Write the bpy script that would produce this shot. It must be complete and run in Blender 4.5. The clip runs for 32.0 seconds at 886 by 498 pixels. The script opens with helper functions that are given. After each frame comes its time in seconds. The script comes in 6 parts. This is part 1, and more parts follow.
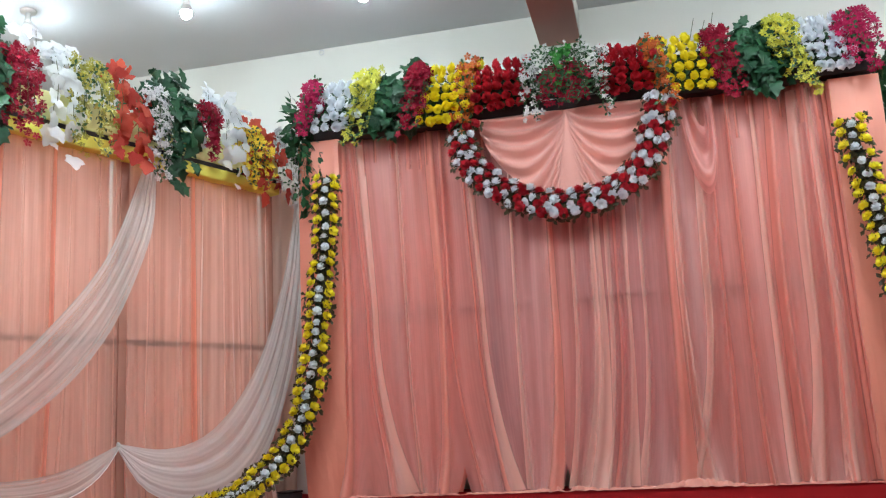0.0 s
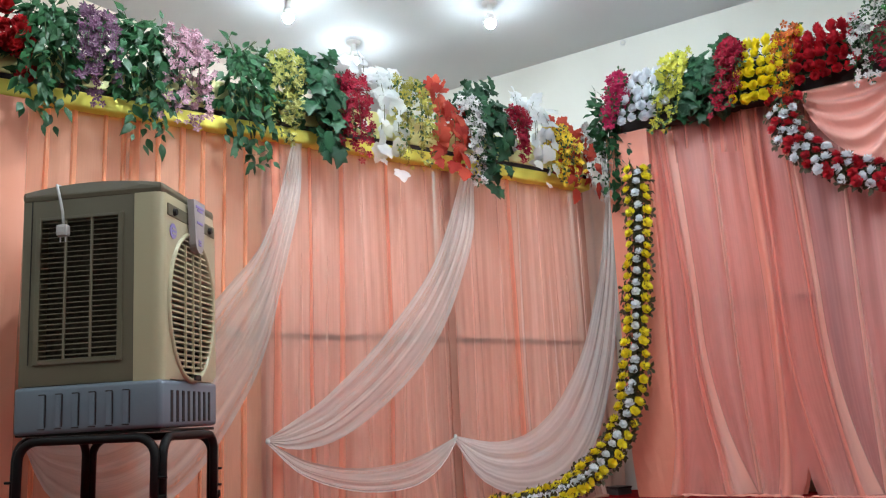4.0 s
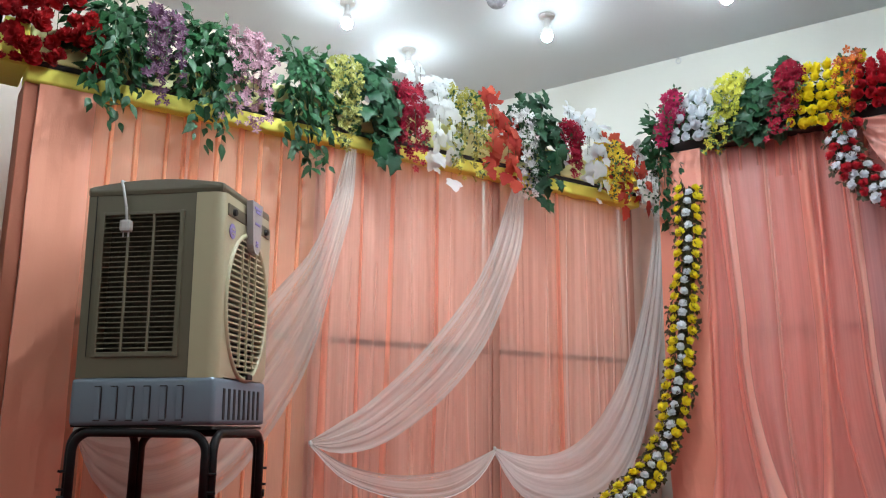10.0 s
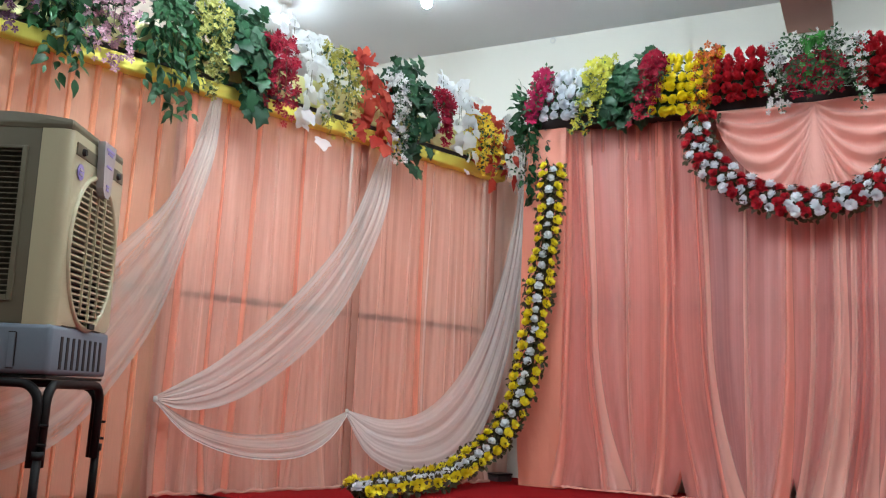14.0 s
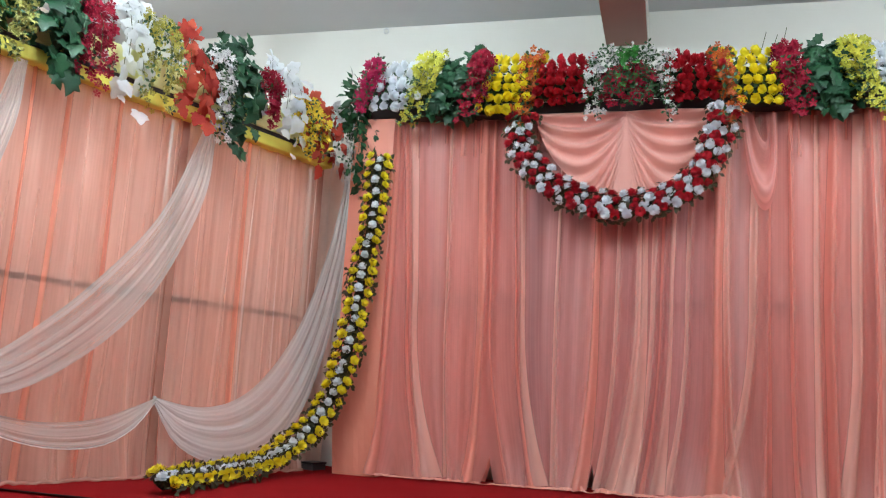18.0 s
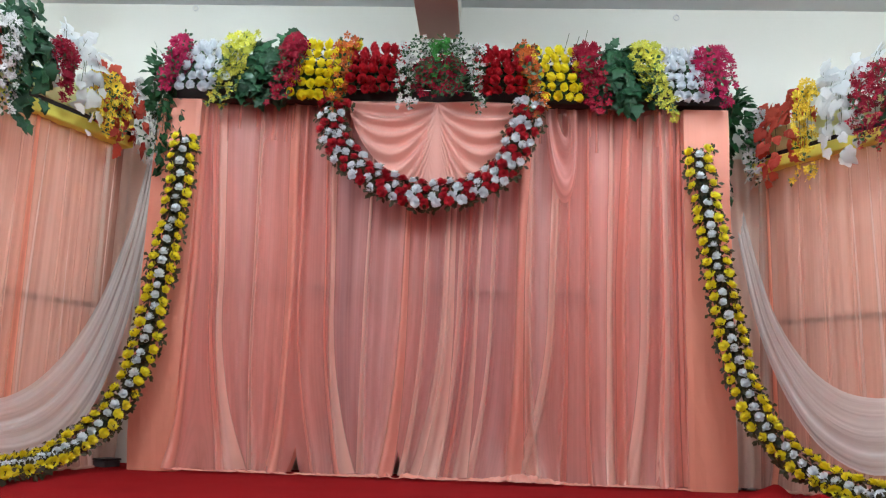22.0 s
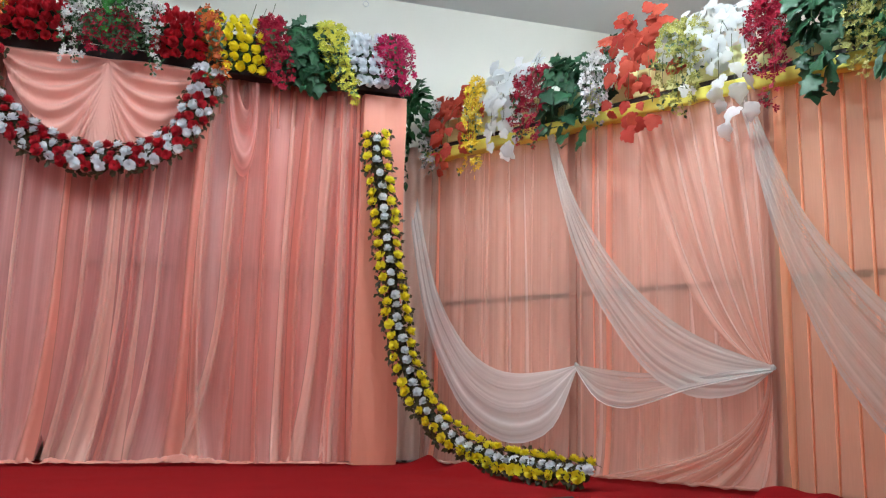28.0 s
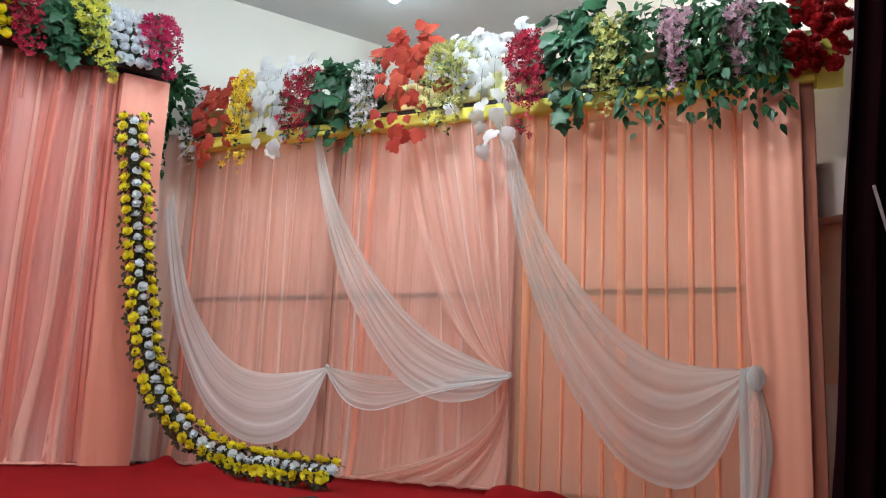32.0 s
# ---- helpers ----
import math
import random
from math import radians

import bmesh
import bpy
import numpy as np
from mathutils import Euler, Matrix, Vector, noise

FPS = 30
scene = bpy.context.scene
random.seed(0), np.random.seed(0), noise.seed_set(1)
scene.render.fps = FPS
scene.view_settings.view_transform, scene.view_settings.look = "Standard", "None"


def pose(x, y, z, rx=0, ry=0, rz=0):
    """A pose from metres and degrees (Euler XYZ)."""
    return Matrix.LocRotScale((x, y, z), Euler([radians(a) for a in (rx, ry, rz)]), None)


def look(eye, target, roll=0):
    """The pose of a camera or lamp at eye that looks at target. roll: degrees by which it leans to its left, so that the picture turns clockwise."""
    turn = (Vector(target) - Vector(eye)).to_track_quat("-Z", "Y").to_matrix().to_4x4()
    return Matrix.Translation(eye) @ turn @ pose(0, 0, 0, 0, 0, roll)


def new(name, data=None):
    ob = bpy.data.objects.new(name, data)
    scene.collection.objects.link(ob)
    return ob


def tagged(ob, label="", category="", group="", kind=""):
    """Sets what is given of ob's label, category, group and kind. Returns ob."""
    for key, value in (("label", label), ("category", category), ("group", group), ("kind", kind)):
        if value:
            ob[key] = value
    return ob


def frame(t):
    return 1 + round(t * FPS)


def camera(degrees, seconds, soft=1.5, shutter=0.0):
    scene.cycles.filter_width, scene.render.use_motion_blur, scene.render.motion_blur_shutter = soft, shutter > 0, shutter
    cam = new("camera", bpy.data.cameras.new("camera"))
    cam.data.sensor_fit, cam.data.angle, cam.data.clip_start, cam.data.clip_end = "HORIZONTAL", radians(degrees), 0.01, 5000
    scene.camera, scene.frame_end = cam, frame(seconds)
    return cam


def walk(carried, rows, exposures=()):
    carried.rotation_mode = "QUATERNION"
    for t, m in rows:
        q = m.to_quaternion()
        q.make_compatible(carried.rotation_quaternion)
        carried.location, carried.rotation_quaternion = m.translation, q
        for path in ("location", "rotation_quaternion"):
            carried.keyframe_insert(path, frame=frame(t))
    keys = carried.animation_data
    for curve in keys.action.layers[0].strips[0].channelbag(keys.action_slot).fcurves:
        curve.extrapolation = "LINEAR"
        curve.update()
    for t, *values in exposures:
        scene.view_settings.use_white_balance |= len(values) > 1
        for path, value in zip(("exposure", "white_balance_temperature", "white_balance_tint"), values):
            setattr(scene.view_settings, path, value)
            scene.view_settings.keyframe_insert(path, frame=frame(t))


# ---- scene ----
cam = camera(54.7, 32.0, soft=1.2)
PATH = [
    (0, (0.955, 0.383, 0.47), (0.512, 2.298, 0.841), -3.0),
    (0.5, (0.946, 0.396, 0.448), (0.44, 2.294, 0.826), -3.3),
    (1, (0.955, 0.402, 0.442), (0.332, 2.265, 0.819), -3.9),
    (1.5, (0.948, 0.409, 0.448), (0.216, 2.233, 0.819), -4.1),
    (2, (0.949, 0.415, 0.443), (0.11, 2.191, 0.82), -4.2),
    (2.5, (0.941, 0.403, 0.469), (0.027, 2.142, 0.844), -4.0),
    (3, (0.915, 0.393, 0.464), (-0.055, 2.1, 0.848), -3.5),
    (3.5, (0.905, 0.384, 0.465), (-0.125, 2.053, 0.854), -3.0),
    (4, (0.899, 0.37, 0.472), (-0.185, 2.004, 0.865), -2.5),
    (4.5, (0.882, 0.367, 0.471), (-0.246, 1.965, 0.887), -2.3),
    (6.5, (0.846, 0.332, 0.486), (-0.367, 1.86, 0.927), -1.0),
    (7, (0.841, 0.332, 0.479), (-0.387, 1.846, 0.929), -0.8),
    (7.5, (0.836, 0.335, 0.482), (-0.392, 1.848, 0.929), -0.6),
    (8, (0.84, 0.331, 0.491), (-0.375, 1.858, 0.93), -0.4),
    (8.5, (0.838, 0.326, 0.488), (-0.37, 1.853, 0.944), -0.1),
    (9, (0.84, 0.317, 0.494), (-0.356, 1.854, 0.951), 0.3),
    (9.5, (0.834, 0.317, 0.496), (-0.334, 1.881, 0.932), 0.5),
    (10, (0.837, 0.317, 0.487), (-0.308, 1.905, 0.898), 0.7),
    (10.5, (0.837, 0.32, 0.478), (-0.285, 1.927, 0.879), 1.0),
    (11, (0.835, 0.313, 0.489), (-0.255, 1.942, 0.888), 1.3),
    (11.5, (0.84, 0.315, 0.489), (-0.215, 1.968, 0.88), 1.8),
    (12, (0.845, 0.316, 0.483), (-0.205, 1.971, 0.881), 2.2),
    (12.5, (0.842, 0.313, 0.489), (-0.188, 1.985, 0.869), 2.3),
    (13, (0.838, 0.318, 0.477), (-0.152, 2.018, 0.84), 2.4),
    (13.5, (0.841, 0.333, 0.472), (-0.092, 2.067, 0.821), 2.5),
    (14, (0.852, 0.344, 0.47), (-0.037, 2.102, 0.816), 2.7),
    (14.5, (0.836, 0.336, 0.473), (-0.016, 2.111, 0.821), 2.7),
    (16.5, (0.865, 0.352, 0.471), (0.182, 2.2, 0.816), 3.2),
    (17, (0.86, 0.353, 0.469), (0.234, 2.221, 0.817), 3.1),
    (17.5, (0.867, 0.35, 0.475), (0.294, 2.235, 0.82), 3.2),
    (18, (0.873, 0.357, 0.469), (0.358, 2.26, 0.811), 3.2),
    (18.5, (0.876, 0.362, 0.463), (0.415, 2.278, 0.803), 3.0),
    (19, (0.897, 0.364, 0.469), (0.479, 2.29, 0.808), 2.9),
    (19.5, (0.903, 0.361, 0.472), (0.537, 2.298, 0.813), 2.8),
    (20, (0.903, 0.362, 0.476), (0.583, 2.307, 0.815), 2.8),
    (20.5, (0.886, 0.367, 0.475), (0.62, 2.322, 0.808), 2.6),
    (21, (0.906, 0.381, 0.46), (0.683, 2.34, 0.794), 2.3),
    (21.5, (0.919, 0.397, 0.432), (0.753, 2.36, 0.779), 2.1),
    (22, (0.936, 0.401, 0.415), (0.83, 2.367, 0.771), 2.0),
    (22.5, (0.957, 0.407, 0.399), (0.904, 2.373, 0.764), 1.9),
    (23, (0.964, 0.418, 0.36), (0.953, 2.382, 0.74), 1.8),
    (23.5, (0.971, 0.415, 0.385), (1.015, 2.38, 0.755), 1.6),
    (24, (0.989, 0.422, 0.38), (1.09, 2.385, 0.751), 1.5),
    (24.5, (1.008, 0.417, 0.39), (1.163, 2.378, 0.757), 1.4),
    (25, (0.992, 0.415, 0.397), (1.217, 2.369, 0.76), 1.2),
    (25.5, (1.008, 0.416, 0.407), (1.289, 2.364, 0.766), 1.2),
    (27.5, (1.109, 0.412, 0.385), (1.61, 2.316, 0.733), 1.2),
    (28, (1.132, 0.415, 0.379), (1.691, 2.305, 0.72), 1.3),
    (28.5, (1.141, 0.419, 0.378), (1.77, 2.288, 0.711), 1.2),
    (29, (1.114, 0.419, 0.391), (1.816, 2.263, 0.713), 1.2),
    (29.5, (1.12, 0.422, 0.397), (1.879, 2.245, 0.714), 1.3),
    (30, (1.124, 0.42, 0.374), (1.945, 2.214, 0.702), 1.6),
    (30.5, (1.072, 0.414, 0.39), (1.983, 2.165, 0.719), 1.6),
    (31, (1.043, 0.422, 0.357), (2.029, 2.126, 0.709), 1.7),
    (31.5, (1.066, 0.412, 0.345), (2.095, 2.089, 0.707), 2.0),
    (32, (1.084, 0.401, 0.365), (2.16, 2.046, 0.733), 2.5),
]
walk(cam, [(t, look(eye, target, roll)) for t, eye, target, roll in PATH])

# ---- world and light ----
world = bpy.data.worlds.new("world")
scene.world = world
world.use_nodes = True
world.node_tree.nodes["Background"].inputs[0].default_value = (0.8, 0.85, 1.0, 1)
world.node_tree.nodes["Background"].inputs[1].default_value = 0.05

rng = random.Random(7)
FLOOR = -0.02          # lower carpet
CEIL = 2.98
WALL_Y = 5.65
PANEL_Y = 5.30


# ---- materials ----
def nodes_of(name):
    m = bpy.data.materials.new(name)
    m.use_nodes = True
    return m, m.node_tree.nodes, m.node_tree.links, m.node_tree.nodes["Principled BSDF"]


def mixed_colour(n, l, c1, c2, fac):
    mix = n.new("ShaderNodeMix")
    mix.data_type = "RGBA"
    mix.inputs[6].default_value, mix.inputs[7].default_value = (*c1, 1), (*c2, 1)
    l.new(fac, mix.inputs[0])
    return mix.outputs[2]


def noise_of(n, l, scale, detail=4.0, stretch=(1, 1, 1), coords="Object"):
    tc, mp, nz = n.new("ShaderNodeTexCoord"), n.new("ShaderNodeMapping"), n.new("ShaderNodeTexNoise")
    mp.inputs["Scale"].default_value = stretch
    nz.inputs["Scale"].default_value, nz.inputs["Detail"].default_value = scale, detail
    l.new(tc.outputs[coords], mp.inputs[0])
    l.new(mp.outputs[0], nz.inputs["Vector"])
    return nz.outputs["Fac"]


def bumped(n, l, b, height, strength, distance):
    bump = n.new("ShaderNodeBump")
    bump.inputs["Strength"].default_value, bump.inputs["Distance"].default_value = strength, distance
    l.new(height, bump.inputs["Height"])
    l.new(bump.outputs[0], b.inputs["Normal"])


def surface(name, c1, c2, rough=0.6, scale=6.0, bump=0.15, fine=120.0, metal=0.0, stretch=(1, 1, 1)):
    """A plain surface with broad stains and fine relief."""
    m, n, l, b = nodes_of(name)
    l.new(mixed_colour(n, l, c1, c2, noise_of(n, l, scale, 5, stretch)), b.inputs["Base Color"])
    b.inputs["Roughness"].default_value, b.inputs["Metallic"].default_value = rough, metal
    bumped(n, l, b, noise_of(n, l, fine, 3, stretch), bump, 0.004)
    return m


def cloth(name, c1, c2, see=0.0, glow=0.3, rough=0.55, scale=3.0):
    """Woven cloth: long soft stains, fine thread relief, light through it (glow) and holes in the weave (see)."""
    m, n, l, b = nodes_of(name)
    col = mixed_colour(n, l, c1, c2, noise_of(n, l, scale, 4, (3, 3, 0.35)))
    l.new(col, b.inputs["Base Color"])
    b.inputs["Roughness"].default_value = rough
    b.inputs["Sheen Weight"].default_value = 0.35
    bumped(n, l, b, noise_of(n, l, 60, 3, (4, 4, 1.5)), 0.12, 0.003)
    tl, mx, out = n.new("ShaderNodeBsdfTranslucent"), n.new("ShaderNodeMixShader"), n["Material Output"]
    l.new(col, tl.inputs[0])
    mx.inputs[0].default_value = glow
    l.new(b.outputs[0], mx.inputs[1])
    l.new(tl.outputs[0], mx.inputs[2])
    last = mx.outputs[0]
    if see:
        tr, m2 = n.new("ShaderNodeBsdfTransparent"), n.new("ShaderNodeMixShader")
        ramp = n.new("ShaderNodeMapRange")
        l.new(noise_of(n, l, 30, 3, (5, 5, 0.25)), ramp.inputs[0])
        ramp.inputs[1].default_value, ramp.inputs[2].default_value = 0.3, 0.7
        ramp.inputs[3].default_value, ramp.inputs[4].default_value = see - 0.02, see + 0.02
        l.new(ramp.outputs[0], m2.inputs[0])
        l.new(last, m2.inputs[1])
        l.new(tr.outputs[0], m2.inputs[2])
        last = m2.outputs[0]
    l.new(last, out.inputs[0])
    return m


def sheer(name, base, dense, edge, see, broad=7.0, fine=42.0, along=0.3, rough=0.4, gather=0.0, across=False, depth=1.0, streak=0.75, rim=0.0, nap=0.35, relief=0.4):
    """Thin gathered cloth: where its folds lie double it is denser; the weave lets the rest be seen through.
    gather: how much denser it is at its two gathered ends (u near 0 and 1); across: folds run along u, not v;
    edge, streak: paler colour painted on thin folds as highlights, and its strength; rim: the doubled hems at v 0 and
    1."""
    m, n, l, b = nodes_of(name)
    uv = n.new("ShaderNodeTexCoord").outputs["UV"]

    def folds(scale, lo, hi, shift):
        mp, nz, mr = n.new("ShaderNodeMapping"), n.new("ShaderNodeTexNoise"), n.new("ShaderNodeMapRange")
        mp.inputs["Scale"].default_value = (along, scale, 1) if across else (scale, along, 1)
        mp.inputs["Location"].default_value = (shift, shift * 0.7, 0)
        nz.inputs["Scale"].default_value, nz.inputs["Detail"].default_value = 1.0, 0.6
        l.new(uv, mp.inputs[0])
        l.new(mp.outputs[0], nz.inputs["Vector"])
        l.new(nz.outputs["Fac"], mr.inputs[0])
        mr.interpolation_type = "SMOOTHSTEP"
        mr.inputs[1].default_value, mr.inputs[2].default_value = lo, hi
        return mr.outputs[0]

    def mul_add(x, k, c):
        nd = n.new("ShaderNodeMath")
        nd.operation = "MULTIPLY_ADD"
        l.new(x, nd.inputs[0])
        nd.inputs[1].default_value = k
        if isinstance(c, float):
            nd.inputs[2].default_value = c
        else:
            l.new(c, nd.inputs[2])
        return nd.outputs[0]

    wide, thin, thread = folds(broad, 0.38, 0.68, 0.0), folds(fine, 0.48, 0.80, 3.3), folds(fine * 14, 0.3, 0.7, 9.1)
    c1 = n.new("ShaderNodeMix")
    c1.data_type = "RGBA"
    l.new(mixed_colour(n, l, base, dense, wide), c1.inputs[6])
    c1.inputs[7].default_value = (*edge, 1)
    l.new(mul_add(thin, streak, 0.0), c1.inputs[0])
    col = c1.outputs[2]
    l.new(col, b.inputs["Base Color"])
    b.inputs["Roughness"].default_value = rough
    b.inputs["Sheen Weight"].default_value = nap
    bumped(n, l, b, mul_add(thin, 0.6, mul_add(thread, 0.015, wide)), relief * depth, 0.016)
    tl, mx, tr, m2 = n.new("ShaderNodeBsdfTranslucent"), n.new("ShaderNodeMixShader"), n.new("ShaderNodeBsdfTransparent"), n.new("ShaderNodeMixShader")
    l.new(col, tl.inputs[0])
    mx.inputs[0].default_value = 0.32
    l.new(b.outputs[0], mx.inputs[1])
    l.new(tl.outputs[0], mx.inputs[2])
    open_weave = mul_add(thin, -0.36 * depth, mul_add(wide, -0.22 * depth, mul_add(thread, -0.045, see)))
    def at_ends(axis, reach, amount):
        sep, mid, mr = n.new("ShaderNodeSeparateXYZ"), n.new("ShaderNodeMath"), n.new("ShaderNodeMapRange")
        l.new(uv, sep.inputs[0])
        mid.operation = "PINGPONG"
        l.new(sep.outputs[axis], mid.inputs[0])
        mid.inputs[1].default_value = 0.5
        l.new(mid.outputs[0], mr.inputs[0])
        mr.inputs[1].default_value, mr.inputs[2].default_value, mr.inputs[3].default_value, mr.inputs[4].default_value = 0.0, reach, 1.0, 0.0
        return mul_add(mr.outputs[0], -amount, open_weave)

    if gather:
        open_weave = at_ends(0, 0.30, gather)
    if rim:
        open_weave = at_ends(1, 0.06, rim)
    clamp = n.new("ShaderNodeClamp")
    clamp.inputs[1].default_value, clamp.inputs[2].default_value = 0.04, 0.95
    l.new(open_weave, clamp.inputs[0])
    l.new(clamp.outputs[0], m2.inputs[0])
    l.new(mx.outputs[0], m2.inputs[1])
    l.new(tr.outputs[0], m2.inputs[2])
    l.new(m2.outputs[0], n["Material Output"].inputs[0])
    return m


def doubled(name, c1, c2, see, glow=0.35, rough=0.4, soft=0.55):
    """A fold of thin cloth seen through: one flank thins out softly, the other ends at the crease (across u from 0 to 1)."""
    m, n, l, b = nodes_of(name)
    col = mixed_colour(n, l, c1, c2, noise_of(n, l, 3.0, 4, (3, 3, 0.35)))
    l.new(col, b.inputs["Base Color"])
    b.inputs["Roughness"].default_value = rough
    b.inputs["Sheen Weight"].default_value = 0.3
    bumped(n, l, b, noise_of(n, l, 60, 3, (4, 4, 1.5)), 0.12, 0.003)
    sep = n.new("ShaderNodeSeparateXYZ")
    l.new(n.new("ShaderNodeTexCoord").outputs["UV"], sep.inputs[0])
    prod = n.new("ShaderNodeMath")
    prod.operation = "MULTIPLY"
    for k, (lo, hi, a, c) in enumerate(((0.0, soft, 0.0, 1.0), (0.90, 1.0, 1.0, 0.0))):
        mr = n.new("ShaderNodeMapRange")
        mr.interpolation_type = "SMOOTHSTEP"
        l.new(sep.outputs[0], mr.inputs[0])
        mr.inputs[1].default_value, mr.inputs[2].default_value, mr.inputs[3].default_value, mr.inputs[4].default_value = lo, hi, a, c
        l.new(mr.outputs[0], prod.inputs[k])
    fac = n.new("ShaderNodeMath")
    fac.operation = "MULTIPLY_ADD"
    l.new(prod.outputs[0], fac.inputs[0])
    fac.inputs[1].default_value, fac.inputs[2].default_value = see - 1.0, 1.0
    tl, mx, tr, m2 = n.new("ShaderNodeBsdfTranslucent"), n.new("ShaderNodeMixShader"), n.new("ShaderNodeBsdfTransparent"), n.new("ShaderNodeMixShader")
    l.new(col, tl.inputs[0])
    mx.inputs[0].default_value = glow
    l.new(b.outputs[0], mx.inputs[1])
    l.new(tl.outputs[0], mx.inputs[2])
    l.new(fac.outputs[0], m2.inputs[0])
    l.new(mx.outputs[0], m2.inputs[1])
    l.new(tr.outputs[0], m2.inputs[2])
    l.new(m2.outputs[0], n["Material Output"].inputs[0])
    return m


def petal(name, c1, c2, rough=0.6, glow=0.2, island=False, gloss=0.5):
    """Artificial petals and leaves: each piece a little different, faint veins."""
    m, n, l, b = nodes_of(name)
    if island:
        rnd = n.new("ShaderNodeNewGeometry").outputs["Random Per Island"]
    else:
        rnd = n.new("ShaderNodeObjectInfo").outputs["Random"]
    add = n.new("ShaderNodeMath")
    add.operation = "MULTIPLY_ADD"
    l.new(noise_of(n, l, 25, 3), add.inputs[0])
    add.inputs[1].default_value = 0.5
    sc = n.new("ShaderNodeMath")
    sc.operation = "MULTIPLY_ADD"
    l.new(rnd, sc.inputs[0])
    sc.inputs[1].default_value, sc.inputs[2].default_value = 0.75, -0.12
    l.new(sc.outputs[0], add.inputs[2])
    col = mixed_colour(n, l, c1, c2, add.outputs[0])
    l.new(col, b.inputs["Base Color"])
    b.inputs["Roughness"].default_value = rough
    b.inputs["Specular IOR Level"].default_value = gloss
    bumped(n, l, b, noise_of(n, l, 150, 2), 0.2, 0.002)
    tl, mx = n.new("ShaderNodeBsdfTranslucent"), n.new("ShaderNodeMixShader")
    l.new(col, tl.inputs[0])
    mx.inputs[0].default_value = glow
    l.new(b.outputs[0], mx.inputs[1])
    l.new(tl.outputs[0], mx.inputs[2])
    l.new(mx.outputs[0], n["Material Output"].inputs[0])
    return m


def lit(name, colour, strength):
    m, n, l, b = nodes_of(name)
    b.inputs["Base Color"].default_value = (0.9, 0.9, 0.9, 1)
    b.inputs["Emission Color"].default_value = (*colour, 1)
    b.inputs["Emission Strength"].default_value = strength
    return m


M_WALL = surface("wall_paint", (0.66, 0.65, 0.60), (0.61, 0.60, 0.55), 0.7, 1.5, 0.1, 60)
M_SIDE = surface("side_wall_paint", (0.74, 0.64, 0.56), (0.68, 0.58, 0.50), 0.6, 1.5, 0.1, 60)
M_STRIP = cloth("beige_peach_cloth", (0.76, 0.56, 0.46), (0.68, 0.49, 0.40), 0, 0.2, 0.7)
M_PEACH_BAND = surface("peach_shaded_wall", (0.74, 0.45, 0.30), (0.67, 0.40, 0.26), 0.6, 2, 0.1, 60)
M_CEIL = surface("ceiling_paint", (0.66, 0.69, 0.71), (0.57, 0.60, 0.62), 0.8, 1.2, 0.15, 50)
M_BEAM = surface("beam_underside", (0.50, 0.24, 0.19), (0.42, 0.21, 0.17), 0.6, 3, 0.1, 50)
M_CARPET = surface("red_carpet", (0.30, 0.008, 0.010), (0.21, 0.006, 0.008), 1.0, 4, 0.9, 260)
M_CARPET.node_tree.nodes["Principled BSDF"].inputs["Specular IOR Level"].default_value = 0.08
M_EDGE = surface("black_edging", (0.015, 0.012, 0.012), (0.03, 0.02, 0.02), 0.8)
M_HALL = surface("hall_floor_tile", (0.35, 0.31, 0.27), (0.28, 0.25, 0.22), 0.4)
M_SHEER = sheer("coral_chiffon", (0.95, 0.43, 0.39), (0.97, 0.42, 0.36), (0.99, 0.70, 0.63), 0.57, 3.2, 9.0, 0.16, depth=0.80, streak=0.34)
M_SHEER_PALE = sheer("pale_peach_chiffon", (0.94, 0.60, 0.49), (0.95, 0.56, 0.43), (0.97, 0.76, 0.64), 0.64, 2.4, 7.0, depth=0.45, streak=0.26)
M_TUCK = doubled("doubled_coral_chiffon", (0.95, 0.42, 0.34), (0.90, 0.34, 0.26), 0.28, soft=0.8)
M_TUCK_PALE = doubled("doubled_peach_chiffon", (0.97, 0.62, 0.51), (0.95, 0.56, 0.44), 0.55, soft=0.75)
# highlight on the peach folds, painted as a paler colour
M_CREST_LIGHT_PALE = doubled("peach_fold_highlight", (0.98, 0.77, 0.68), (0.96, 0.70, 0.60), 0.50, 0.35, 0.35, 0.75)
M_FOLD = doubled("orange_chiffon_fold", (0.95, 0.42, 0.28), (0.91, 0.35, 0.23), 0.24, 0.35, 0.5, 0.65)
M_JOIN = doubled("overlapping_coral_chiffon", (0.95, 0.44, 0.34), (0.92, 0.38, 0.29), 0.18, 0.35, 0.45, 0.5)
M_STRIPE = cloth("orange_pleat", (0.97, 0.50, 0.28), (0.94, 0.45, 0.25), 0.12, 0.45)
M_BACK = cloth("coral_lining", (0.72, 0.28, 0.21), (0.66, 0.24, 0.18), 0, 0.15)
M_PALE_LINING = cloth("pale_peach_lining", (0.93, 0.51, 0.40), (0.90, 0.45, 0.34), 0, 0.25)
M_MAUVE = cloth("mauve_lining", (0.60, 0.30, 0.30), (0.50, 0.25, 0.26), 0, 0.15)
M_SATIN = cloth("coral_satin", (0.86, 0.32, 0.22), (0.80, 0.27, 0.18), 0, 0.1, 0.45)
M_PLEAT = cloth("peach_pleated_cloth", (0.96, 0.60, 0.39), (0.92, 0.54, 0.34), 0.58, 0.3)
M_WING_SATIN = cloth("peach_satin_wrap", (0.95, 0.41, 0.27), (0.90, 0.36, 0.23), 0, 0.1, 0.42)
